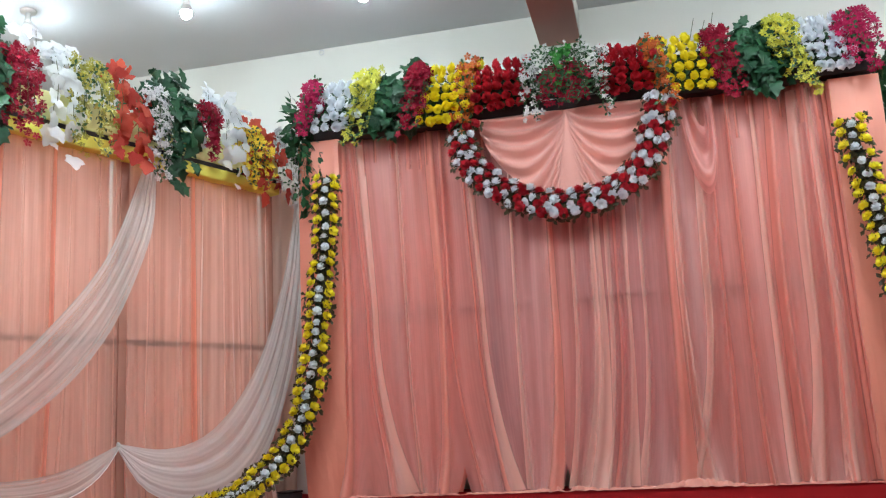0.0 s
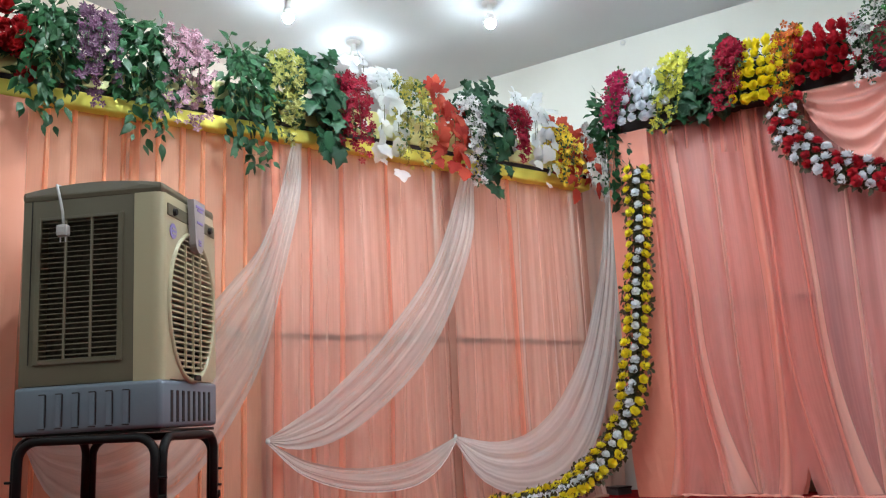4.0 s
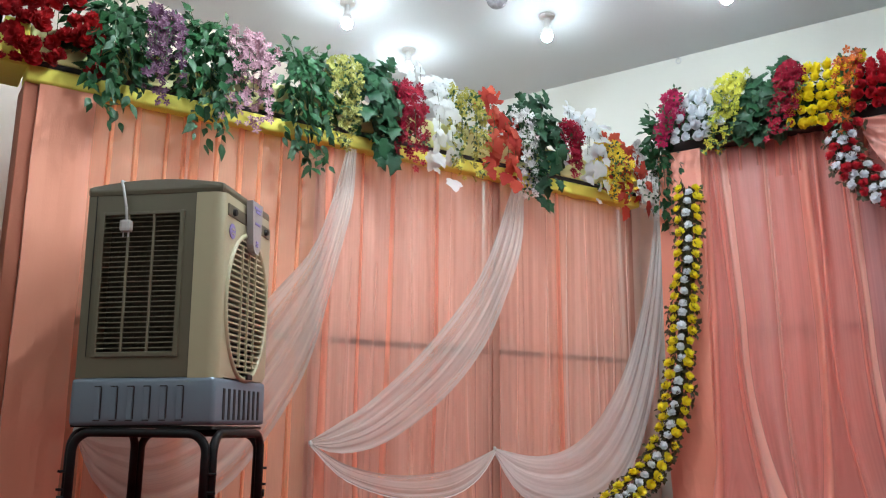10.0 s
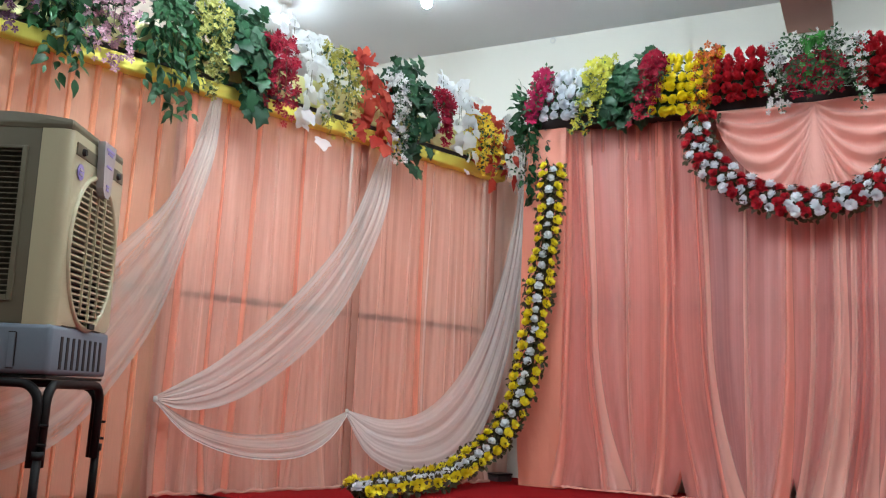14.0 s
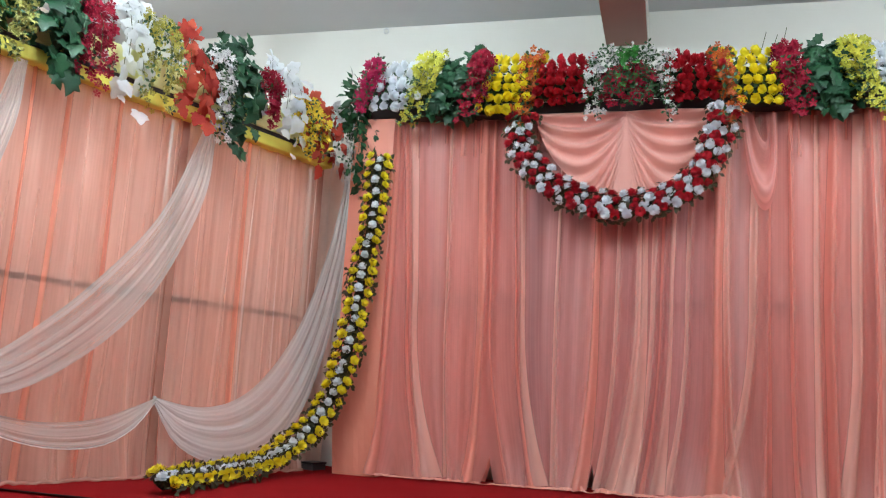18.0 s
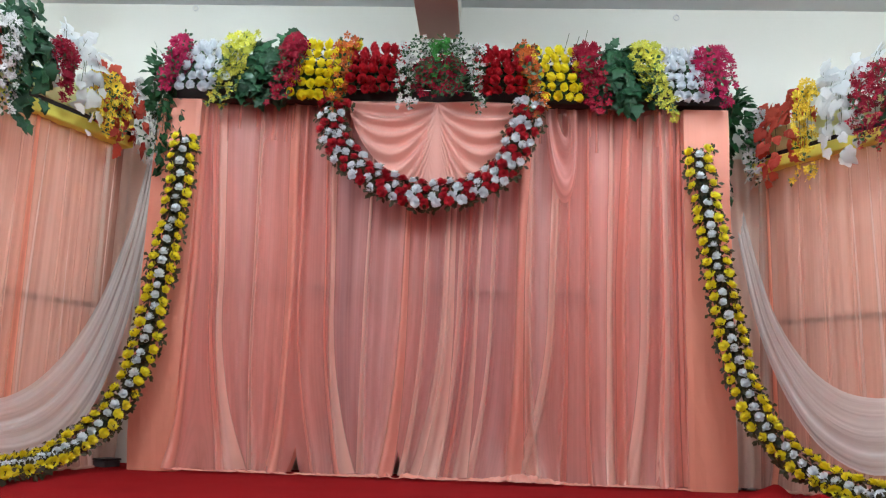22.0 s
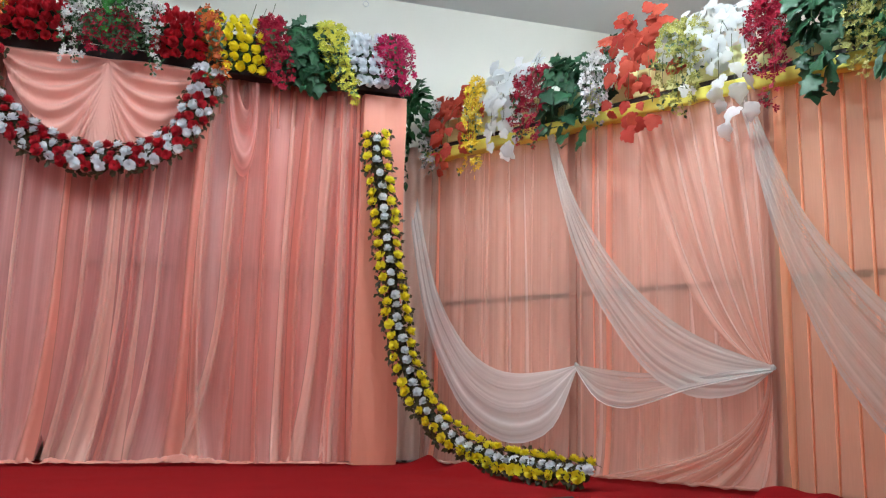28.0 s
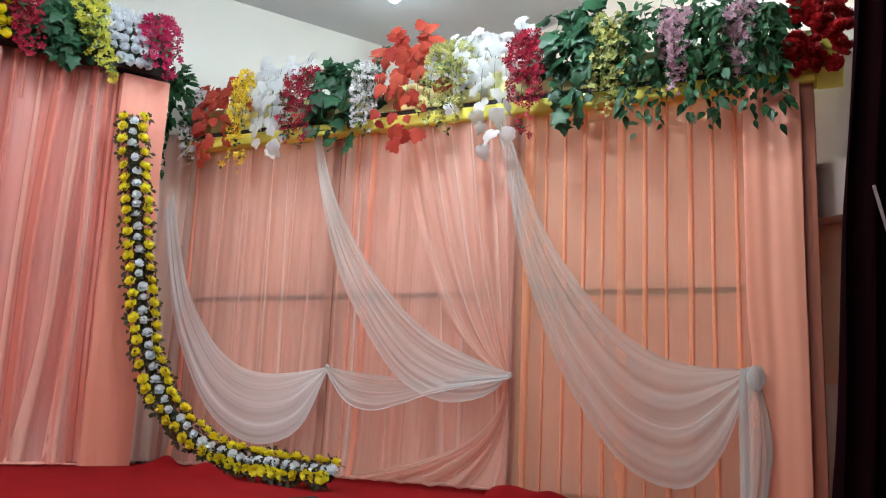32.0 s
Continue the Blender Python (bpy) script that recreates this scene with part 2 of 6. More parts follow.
# highlight on the coral folds, painted as a paler colour
M_CREST_LIGHT = doubled("coral_fold_highlight", (1.0, 0.64, 0.53), (0.98, 0.58, 0.47), 0.24, 0.30, 0.3, 0.9)
M_HEM = cloth("coral_hem", (0.90, 0.42, 0.33), (0.84, 0.35, 0.27), 0, 0.2, 0.45)
M_NET = sheer("white_tulle", (0.66, 0.73, 0.71), (0.72, 0.79, 0.77), (0.83, 0.89, 0.87), 0.705, 2.2, 18.0, 0.35, 0.8, 0.30, True, 0.24, 0.16, 0.10, 0.06, 0.04)
M_NET_FULL = sheer("gathered_white_tulle", (0.80, 0.84, 0.84), (0.84, 0.88, 0.88), (0.92, 0.95, 0.94), 0.62, 2.2, 20.0, 0.35, 0.8, 0.36, True, 0.28, 0.26, 0.14, 0.06, 0.04)
M_BAR = surface("brown_frame_bar", (0.026, 0.012, 0.010), (0.018, 0.009, 0.008), 0.8)
M_MAUVE_BAR = surface("mauve_frame_bar", (0.016, 0.008, 0.010), (0.012, 0.007, 0.008), 0.8)
M_DARK_BAND = surface("grey_mauve_band", (0.17, 0.10, 0.12), (0.13, 0.08, 0.10), 0.6)
M_POST = surface("mauve_frame_post", (0.46, 0.23, 0.17), (0.37, 0.18, 0.13), 0.5)
M_YELLOW = surface("yellow_rail_cloth", (0.84, 0.79, 0.14), (0.76, 0.69, 0.10), 0.7, 5)
M_PALE_YELLOW = surface("pale_yellow_board", (0.78, 0.80, 0.40), (0.72, 0.72, 0.30), 0.6, 4)
M_DARKCURTAIN = surface("black_maroon_velvet", (0.010, 0.002, 0.003), (0.005, 0.0012, 0.002), 1.0, 8, 0.4, 90, 0, (2, 2, 0.2))
M_DARKCURTAIN.node_tree.nodes["Principled BSDF"].inputs["Specular IOR Level"].default_value = 0.02
M_BOARD = surface("red_brown_edge_board", (0.40, 0.12, 0.065), (0.32, 0.095, 0.05), 0.6, 6)
M_FOAM = surface("dark_green_foam", (0.012, 0.02, 0.012), (0.02, 0.03, 0.018), 0.95, 20, 0.6)
M_STEM = surface("green_wire_stem", (0.05, 0.09, 0.02), (0.03, 0.06, 0.015), 0.6)
M_BULB = lit("bulb_glass", (0.79, 0.93, 1.0), 330.0)
# stronger glass for the bulbs added out of view as fill light
M_FILL_STAGE = lit("stage_fill_bulb", (0.81, 0.93, 1.0), 960.0)
M_FILL_WING = lit("wing_fill_bulb", (0.81, 0.93, 1.0), 2200.0)
M_FILL_HALL = lit("hall_fill_bulb", (0.81, 0.93, 1.0), 660.0)
M_WHITE_PLASTIC = surface("white_plastic", (0.75, 0.75, 0.73), (0.68, 0.68, 0.66), 0.4)
M_GREY_PLASTIC = surface("grey_white_plastic", (0.44, 0.44, 0.42), (0.36, 0.36, 0.35), 0.5)
M_BLACK_PLASTIC = surface("black_plastic", (0.02, 0.02, 0.022), (0.03, 0.03, 0.03), 0.35)
M_GREYBOX = surface("grey_box", (0.10, 0.10, 0.11), (0.07, 0.07, 0.08), 0.6)
M_STEEL_WHITE = surface("pale_steel", (0.6, 0.6, 0.62), (0.5, 0.5, 0.52), 0.35, 5, 0.1, 80, 0.6)

P_WHITE = petal("white_petal", (0.89, 0.92, 0.95), (0.82, 0.85, 0.89), 0.6, 0.3)
P_YELLOW = petal("yellow_petal", (0.97, 0.88, 0.06), (0.93, 0.79, 0.025), 0.6, 0.25)
P_RED = petal("red_petal", (0.68, 0.036, 0.056), (0.47, 0.016, 0.032), 0.6, 0.2, False, 0.3)
P_LEAF = petal("dark_green_leaf", (0.010, 0.050, 0.019), (0.025, 0.100, 0.034), 0.36, 0.14, False, 0.28)
P_IVY = petal("ivy_leaf", (0.007, 0.036, 0.018), (0.026, 0.100, 0.042), 0.38, 0.14, False, 0.30)
P_ORANGE_LEAF = petal("orange_red_leaf", (0.64, 0.125, 0.075), (0.38, 0.035, 0.032), 0.6, 0.55, False, 0.2)
P_WHITE_LEAF = petal("white_leaf", (0.84, 0.86, 0.87), (0.64, 0.67, 0.70), 0.5, 0.6)
P_DEEP_RED = petal("deep_red_petal", (0.50, 0.016, 0.020), (0.28, 0.008, 0.012), 0.6, 0.25, False, 0.3)
P_OLIVE = petal("brown_green_leaf", (0.045, 0.030, 0.010), (0.05, 0.05, 0.012), 0.5, 0.1, True)
B_MAGENTA = petal("magenta_blossom", (0.46, 0.012, 0.09), (0.28, 0.006, 0.05), 0.6, 0.2, True, 0.25)
B_CRIMSON = petal("crimson_blossom", (0.34, 0.009, 0.034), (0.20, 0.006, 0.022), 0.6, 0.2, True, 0.2)
B_YGREEN = petal("yellow_green_blossom", (0.66, 0.60, 0.06), (0.36, 0.40, 0.05), 0.55, 0.2, True)
B_DULL_YGREEN = petal("dull_yellow_green_blossom", (0.42, 0.40, 0.10), (0.24, 0.26, 0.06), 0.55, 0.2, True)
B_YELLOW = petal("golden_blossom", (0.85, 0.58, 0.03), (0.62, 0.45, 0.03), 0.55, 0.2, True)
B_OLIVE = petal("olive_blossom", (0.42, 0.36, 0.05), (0.26, 0.26, 0.05), 0.55, 0.2, True)
B_ORANGE = petal("orange_blossom", (0.66, 0.15, 0.012), (0.36, 0.07, 0.015), 0.55, 0.2, True)
B_SILVER = petal("silver_blossom", (0.72, 0.70, 0.69), (0.48, 0.47, 0.47), 0.55, 0.2, True)
B_LILAC = petal("lilac_blossom", (0.48, 0.29, 0.34), (0.32, 0.17, 0.22), 0.55, 0.2, True)
B_PURPLE = petal("purple_blossom", (0.17, 0.065, 0.13), (0.08, 0.03, 0.075), 0.55, 0.2, True)
B_RED = petal("red_cluster_petal", (0.48, 0.010, 0.016), (0.30, 0.005, 0.010), 0.55, 0.15, True)
B_GREEN = petal("bright_green_sprig", (0.03, 0.26, 0.03), (0.02, 0.15, 0.02), 0.5, 0.2, True)
B_LEAF = petal("small_green_leaf", (0.03, 0.10, 0.03), (0.015, 0.06, 0.02), 0.45, 0.1, True)


# ---- building helpers ----
def thing(name, base, label, category, group="", kind=""):
    ob = new(name)
    ob.location = base
    ob.empty_display_size = 0.1
    return tagged(ob, label, category, group, kind)


def root_place(ob):
    while ob.parent:
        ob = ob.parent
    return Vector(ob.location)


def meshed(name, bm, material, smooth=True):
    me = bpy.data.meshes.new(name)
    bm.normal_update()
    bm.to_mesh(me)
    bm.free()
    me.materials.append(material)
    if smooth:
        me.shade_smooth()
    return me


def part(name, bm, material, parent, label="", smooth=False, kind=""):
    """Links a bmesh in world coordinates as one mesh under a thing or a part."""
    bmesh.ops.translate(bm, vec=-root_place(parent), verts=bm.verts)
    ob = new(name, meshed(name, bm, material, smooth))
    ob.parent = parent
    return tagged(ob, label, "", "", kind)


def put(name, me, parent, m, label=""):
    """A piece on shared mesh data at the world pose m."""
    ob = new(name, me)
    ob.parent = parent
    ob.matrix_basis = Matrix.Translation(-root_place(parent)) @ m
    return tagged(ob, label)


def setting(name, bm, material, label, category, smooth=False):
    ob = new(name, meshed(name, bm, material, smooth))
    return tagged(ob, label, category, "", "structure")


def box(x0, y0, z0, x1, y1, z1, bevel=0.0, m=None, bm=None):
    own = bmesh.new()
    bmesh.ops.create_cube(own, size=1)
    bmesh.ops.scale(own, vec=(x1 - x0, y1 - y0, z1 - z0), verts=own.verts)
    bmesh.ops.translate(own, vec=((x0 + x1) / 2, (y0 + y1) / 2, (z0 + z1) / 2), verts=own.verts)
    if bevel:
        bmesh.ops.bevel(own, geom=own.edges[:], offset=bevel, segments=2, affect="EDGES", profile=0.6)
    if m is not None:
        bmesh.ops.transform(own, matrix=m, verts=own.verts)
    if bm is None:
        return own
    tmp = bpy.data.meshes.new("tmp")
    own.to_mesh(tmp)
    own.free()
    bm.from_mesh(tmp)
    bpy.data.meshes.remove(tmp)
    return bm


def tube(points, radii, sides=8, bm=None, close=True):
    """A round bar along points; radii: one for all or one a point."""
    bm = bm or bmesh.new()
    pts = [Vector(p) for p in points]
    if not hasattr(radii, "__len__"):
        radii = [radii] * len(pts)
    rings = []
    for i, p in enumerate(pts):
        d = (pts[min(i + 1, len(pts) - 1)] - pts[max(i - 1, 0)]).normalized()
        a = d.orthogonal().normalized() if i == 0 else (a - d * a.dot(d)).normalized()
        b = d.cross(a)
        rings.append([bm.verts.new(p + radii[i] * (math.cos(k * math.tau / sides) * a + math.sin(k * math.tau / sides) * b)) for k in range(sides)])
    for r0, r1 in zip(rings, rings[1:]):
        for k in range(sides):
            bm.faces.new((r0[k], r0[(k + 1) % sides], r1[(k + 1) % sides], r1[k]))
    if close:
        bm.faces.new(rings[0][::-1])
        bm.faces.new(rings[-1])
    return bm


def sheet(fn, nu, nv, bm=None, uv=lambda a, b: (a, b)):
    """A grid surface from fn(u, v) with u, v in 0..1; uv: its cloth coordinates."""
    bm = bm or bmesh.new()
    lay = bm.loops.layers.uv.verify()
    rows = [[bm.verts.new(fn(i / nu, j / nv)) for i in range(nu + 1)] for j in range(nv + 1)]
    for j in range(nv):
        for i in range(nu):
            face = bm.faces.new((rows[j][i], rows[j][i + 1], rows[j + 1][i + 1], rows[j + 1][i]))
            for lp, (p, q) in zip(face.loops, ((i, j), (i + 1, j), (i + 1, j + 1), (i, j + 1))):
                lp[lay].uv = uv(p / nu, q / nv)
    return bm


class Place:
    """A vertical plane of the stage: u runs along it, n stands out towards the stage, z is up."""

    def __init__(self, start, along, inward):
        self.o, self.u, self.n = Vector((*start, 0)), Vector((*along, 0)).normalized(), Vector((*inward, 0)).normalized()

    def __call__(self, u, n, z):
        return self.o + self.u * u + self.n * n + Vector((0, 0, z))

    def matrix(self, u=0, n=0, z=0):
        m = Matrix((self.u, self.n, (0, 0, 1))).transposed().to_4x4()
        m.translation = self(u, n, z)
        return m


LEFT = Place((-1.25, 5.21), (-1.126, -2.948), (2.948, -1.126))
RIGHT = Place((2.564, 5.513), (1.689, -2.761), (-2.761, -1.689))
BACK = Place((0, PANEL_Y), (1, 0), (0, -1))


# ---- room ----
def slab(name, x0, y0, z0, x1, y1, z1, mat, label, category):
    return setting(name, box(x0, y0, z0, x1, y1, z1), mat, label, category)


slab("wall_back", -3.55, WALL_Y, -0.6, 4.85, WALL_Y + 0.2, 3.2, M_WALL, "cream painted room wall behind the stage", "wall")
slab("wall_left", -3.55, -6, -0.6, -3.35, WALL_Y, 3.2, M_SIDE, "pale cream side wall beside the stage", "wall")
slab("wall_right", 4.65, -6, -0.6, 4.85, WALL_Y, 3.2, M_SIDE, "pale cream side wall beside the stage", "wall")
slab("wall_hall", -3.55, -6.2, -0.6, 4.85, -6, 3.2, M_SIDE, "plain cream wall at the hall's end", "wall")
slab("ceiling", -3.55, -6.2, CEIL, 4.85, WALL_Y + 0.2, CEIL + 0.2, M_CEIL, "grey-white painted plaster ceiling", "ceiling")
slab("hall_floor", -3.55, -6.2, -0.8, 4.85, WALL_Y + 0.2, -0.6, M_HALL, "plain tiled hall floor below the stage", "floor")
slab("stage_floor", -3.35, 1.3, -0.6, 4.65, WALL_Y, FLOOR, M_CARPET, "low stage platform covered in red carpet", "floor")


def beam():
    t = thing("ceiling_beam", (0.59, WALL_Y, 2.76), "ceiling beam with cream sides and a brownish pink underside", "beam", kind="structure")
    part("beam_body", box(0.455, 0.0, 2.768, 0.72, WALL_Y - 0.002, CEIL - 0.002), M_WALL, t)
    # underside in brownish pink, the body in the wall colour
    part("underside", box(0.459, 0.0, 2.758, 0.716, WALL_Y - 0.004, 2.766), M_BEAM, t, "brownish pink underside")


beam()
for nm, x0, x1, z0, z1 in (("ledge_left", -3.348, -3.20, 1.22, 1.40), ("ledge_right", 4.50, 4.648, 1.27, 1.52)):
    slab(nm, x0, 0.6, z0, x1, 4.4, z1, M_SIDE, "pale plaster ledge along the side wall", "ledge")
# peach bands below the ledges, with the shade there painted in
slab("wall_band_left", -3.346, 0.6, 0.90, -3.338, 4.4, 1.218, M_PEACH_BAND, "peach band under the ledge, the shade there put into its colour", "wall paint")
slab("wall_band_right", 4.638, 0.6, 0.55, 4.646, 4.4, 1.268, M_PEACH_BAND, "peach band under the ledge, the shade there put into its colour", "wall paint")


def carpet():
    """The upper carpet: a sheet with a soft, slightly wavy front edge and a black bound rim."""
    t = thing("stage_carpet", (0.6, 4.5, FLOOR), "dark red carpet sheet with a black bound front edge", "carpet", kind="structure")

    def front(x):
        return 3.50 + 0.04 * max(0, x - 0.9) + 0.10 * max(0, x - 1.9) ** 2 + 0.012 * math.sin(5 * x)

    def top(u, v):
        x = -2.1 + u * (4.84 - 0.42 * v)
        y = front(x) + (WALL_Y - 0.05 - front(x)) * v
        w = 0.004 * noise.noise((x * 2, y * 2, 0.3)) + 0.003 * noise.noise((x * 6, y * 5, 1.3))
        w += 0.070 * math.exp(-((x - 2.47) / 0.12) ** 2 - ((y - 5.02) / 0.13) ** 2) + 0.060 * math.exp(-((x - 2.52) / 0.10) ** 2 - ((y - 4.62) / 0.15) ** 2)
        return Vector((x, y, 0.0 + w - (0.008 if v == 0 else 0)))

    part("carpet_top", sheet(top, 90, 40), M_CARPET, t, smooth=True)
    part("rumpled_corner", sheet(lambda a, b: RIGHT(2.10 + 0.36 * a, 0.03 + 0.30 * b, FLOOR + 0.003 + 0.050 * math.sin(math.pi * min(1, b * 0.9 + 0.25)) * min(1, 3.2 * (1 - a)) * (0.9 + 0.2 * math.sin(a * 9))), 24, 12), M_CARPET, t, "", True)
    pts = [(x, front(x) - 0.004, FLOOR + 0.010) for x in [-2.1 + k * 0.06 for k in range(80)]]
    part("bound_edge", tube(pts, [0.0025 + 0.012 * max(0, (k - 66) / 14) + 0.0008 * math.sin(k * 0.9) for k in range(80)], 8), M_EDGE, t, "black edging", True)


carpet()


# ---- stage curtains at the sides ----
def velvet(name, x0, x1, y, lean, label):
    t = thing(name, ((x0 + x1) / 2, y, FLOOR), label, "curtain")

    def fn(u, v):
        z = FLOOR + v * (CEIL - 0.02 - FLOOR)
        edge = lean(z)
        x = (x0 + edge) + (x1 - x0) * u if x1 > x0 else (x0 + edge) + (x1 - x0) * u
        return Vector((x, y + 0.05 * math.sin(u * 38) + 0.02 * math.sin(u * 91 + z), z))

    part("cloth", sheet(fn, 120, 20), M_DARKCURTAIN, t, smooth=True)


velvet("velvet_curtain", -2.56, -3.34, 1.86, lambda z: -0.10 * (max(0, 1.7 - z) / 1.7) + 0.02 * math.sin(z * 3), "black-maroon velvet stage curtain hanging beside the wing")
velvet("velvet_curtain", 4.09, 4.64, 2.16, lambda z: -0.20 + 0.14 * z + 0.015 * math.sin(z * 4), "black-maroon velvet stage curtain hanging beside the wing")
val = thing("velvet_valance", (-2.85, 1.80, 2.3), "black-maroon velvet valance over the side curtain", "curtain")
part("cloth", sheet(lambda u, v: Vector((-3.34 + 0.95 * u, 1.80 + 0.03 * math.sin(u * 40), 2.27 + 0.02 * math.sin(u * 23) + (CEIL - 2.30) * v)), 60, 8), M_DARKCURTAIN, val, smooth=True)
rod = thing("thin_rod", (4.2, 2.06, 0.9), "thin pale metal rod leaning against the dark curtain", "rod")
part("shaft", tube([(4.02, 2.06, 1.23), (4.40, 2.07, 0.49), (4.62, 2.08, FLOOR)], 0.006, 8), M_STEEL_WHITE, rod)


# ---- curtained frames ----
def pleat(seed, waves, gap=0.0):
    """A depth profile along a curtain: waves of (length, depth), and rounded ridges about gap apart."""
    r = random.Random(seed)
    ph = [r.uniform(0, 6.28) for _ in waves]
    ridges, at = [], -1.0
    while gap and at < 3.3:
        at += r.uniform(0.35, 1.6) * gap
        ridges.append((at, r.uniform(0.012, 0.040), r.uniform(0.011, 0.032), r.uniform(0, 6), r.choice((0.0, 0.0, 0.35, -0.4))))

    def fn(u, z):
        lean = 0.05 * noise.noise((u * 1.3, seed, z * 0.6))
        crest, h = 0.0, z / 2.1
        for x, d, w, p, part_way in ridges:
            e = (u - x - 0.010 * math.sin(z * 2 + p)) / w
            if abs(e) < 3:
                crest += d * math.exp(-e * e) * min(1.0, max(0.0, (1 if part_way == 0 else (h - part_way if part_way > 0 else -part_way - h + 0.3) * 2.5)))
        return crest + sum(d * math.sin((u + lean) * 6.283 / w + p + 1.2 * noise.noise((u * 2 + k, seed, 0))) for k, ((w, d), p) in enumerate(zip(waves, ph)))

    return fn


def curtain(place, name, parent, u0, u1, z0, z1, n0, profile, mat, nu, nz=14, spread=0.0, seed=1, label="", gaps=(), drag=None):
    """A hanging cloth with pleats; spread: how far its foot stands out; gaps: where it parts at the floor."""

    def fn(a, b):
        z = z0 + (z1 - z0) * b
        u = u0 + (u1 - u0) * a
        foot = max(0.0, 1 - (z - z0) / 0.9) ** 2
        du = 0.0
        for g in gaps:
            du += math.copysign(0.042, u - g) * math.exp(-abs(u - g) / 0.05) * max(0.0, 1 - z / 0.13)
        n = n0 + profile(u, z) * (0.55 + 0.45 * (1 - b)) + spread * foot ** 3 * (0.6 + 0.4 * math.sin(u * 21 + seed))
        return place(u + du, n, z)

    def grain(a, b):
        u, z = u0 + (u1 - u0) * a, z0 + (z1 - z0) * b
        return u + seed * 3.7 - (drag(u, z) if drag else 0.0), z

    return part(name, sheet(fn, nu, nz, None, grain), mat, parent, label, True)


def fold_line(top, mid, foot):
    """How a fold runs: straight down to about 1.1 m, then dragged sideways towards its foot."""
    return lambda z: mid + (top - mid) * min(1.3, (z - 1.1) / 0.8) if z > 1.1 else mid + (foot - mid) * ((1.1 - z) / 1.1) ** 2.2


def tuck(place, name, parent, line, width, z0, z1, base, mat, r, label="", high=0.016, skew=1.0, flare=0.8, wobble=0.006, fade=False):
    """A doubled fold of the cloth: an arched strip lying on the cloth's own surface base(u, z); skew: which flank is steep."""
    k = r.uniform(0, 6)

    def fn(a, b):
        z = z0 + (z1 - z0) * b
        foot = max(0.0, 1 - z / 1.1) ** 2.4
        w = width * (1 + 0.22 * math.sin(z * 2.3 + k)) * (1 + flare * foot) * (min(1.0, (1 - b) * 2.2) if fade else 1.0)
        u = line(z) + wobble * math.sin(z * 1.9 + k) + w * (a - 0.5)
        return place(u, base(u, z) + 0.003 + high * math.sin(math.pi * a ** skew) * (1 + 0.6 * foot), z)

    flip = k > 3
    return part(name, sheet(fn, 8, 18, None, lambda a, b: (1 - a if flip else a, z0 + (z1 - z0) * b)), mat, parent, label, True)


def satin_column(place, u0, u1, depth, z1, label, lean=0.0, front=0.0, board=False, mat=None):
    """A square post wrapped in satin with soft creases."""
    t = thing("wrapped_column", place((u0 + u1) / 2, 0, FLOOR), label, "column")
    ring = [(u0, -depth), (u1, -depth), (u1, front), (u0, front)]
    loop = []
    for (a, b), (c, d) in zip(ring, ring[1:] + ring[:1]):
        loop += [(a + (c - a) * k / 8, b + (d - b) * k / 8) for k in range(8)]
    bm = bmesh.new()
    rows = []
    for j in range(31):
        z = FLOOR + (z1 - FLOOR) * j / 30
        row = []
        for k, (u, n) in enumerate(loop):
            w = 0.006 * noise.noise((u * 9, n * 9, z * 2.2)) + 0.004 * noise.noise((u * 20, n * 20, z * 6 + 3)) * (1.4 - z / z1)
            um, nm = (u0 + u1) / 2, (front - depth) / 2
            c = 0.985 if k % 8 == 0 else 1.0
            row.append(bm.verts.new(place(um + (u - um) * c + w + lean * max(0, 1 - z / 0.5) ** 2 * 0.02, nm + (n - nm) * c + w, z)))
        rows.append(row)
    for r0, r1 in zip(rows, rows[1:]):
        for k in range(len(loop)):
            bm.faces.new((r0[k], r0[(k + 1) % len(loop)], r1[(k + 1) % len(loop)], r1[k]))
    bm.faces.new(rows[-1])
    bmesh.ops.recalc_face_normals(bm, faces=bm.faces[:])
    part("satin_wrap", bm, mat or M_SATIN, t, smooth=False)
    if board:
        part("edge_board", box(u1 + 0.0005, -depth, FLOOR, u1 + 0.054, 0.035, z1 - 0.01, 0.003, place.matrix()), M_BOARD, t, "red-brown wooden edge board")
    return t


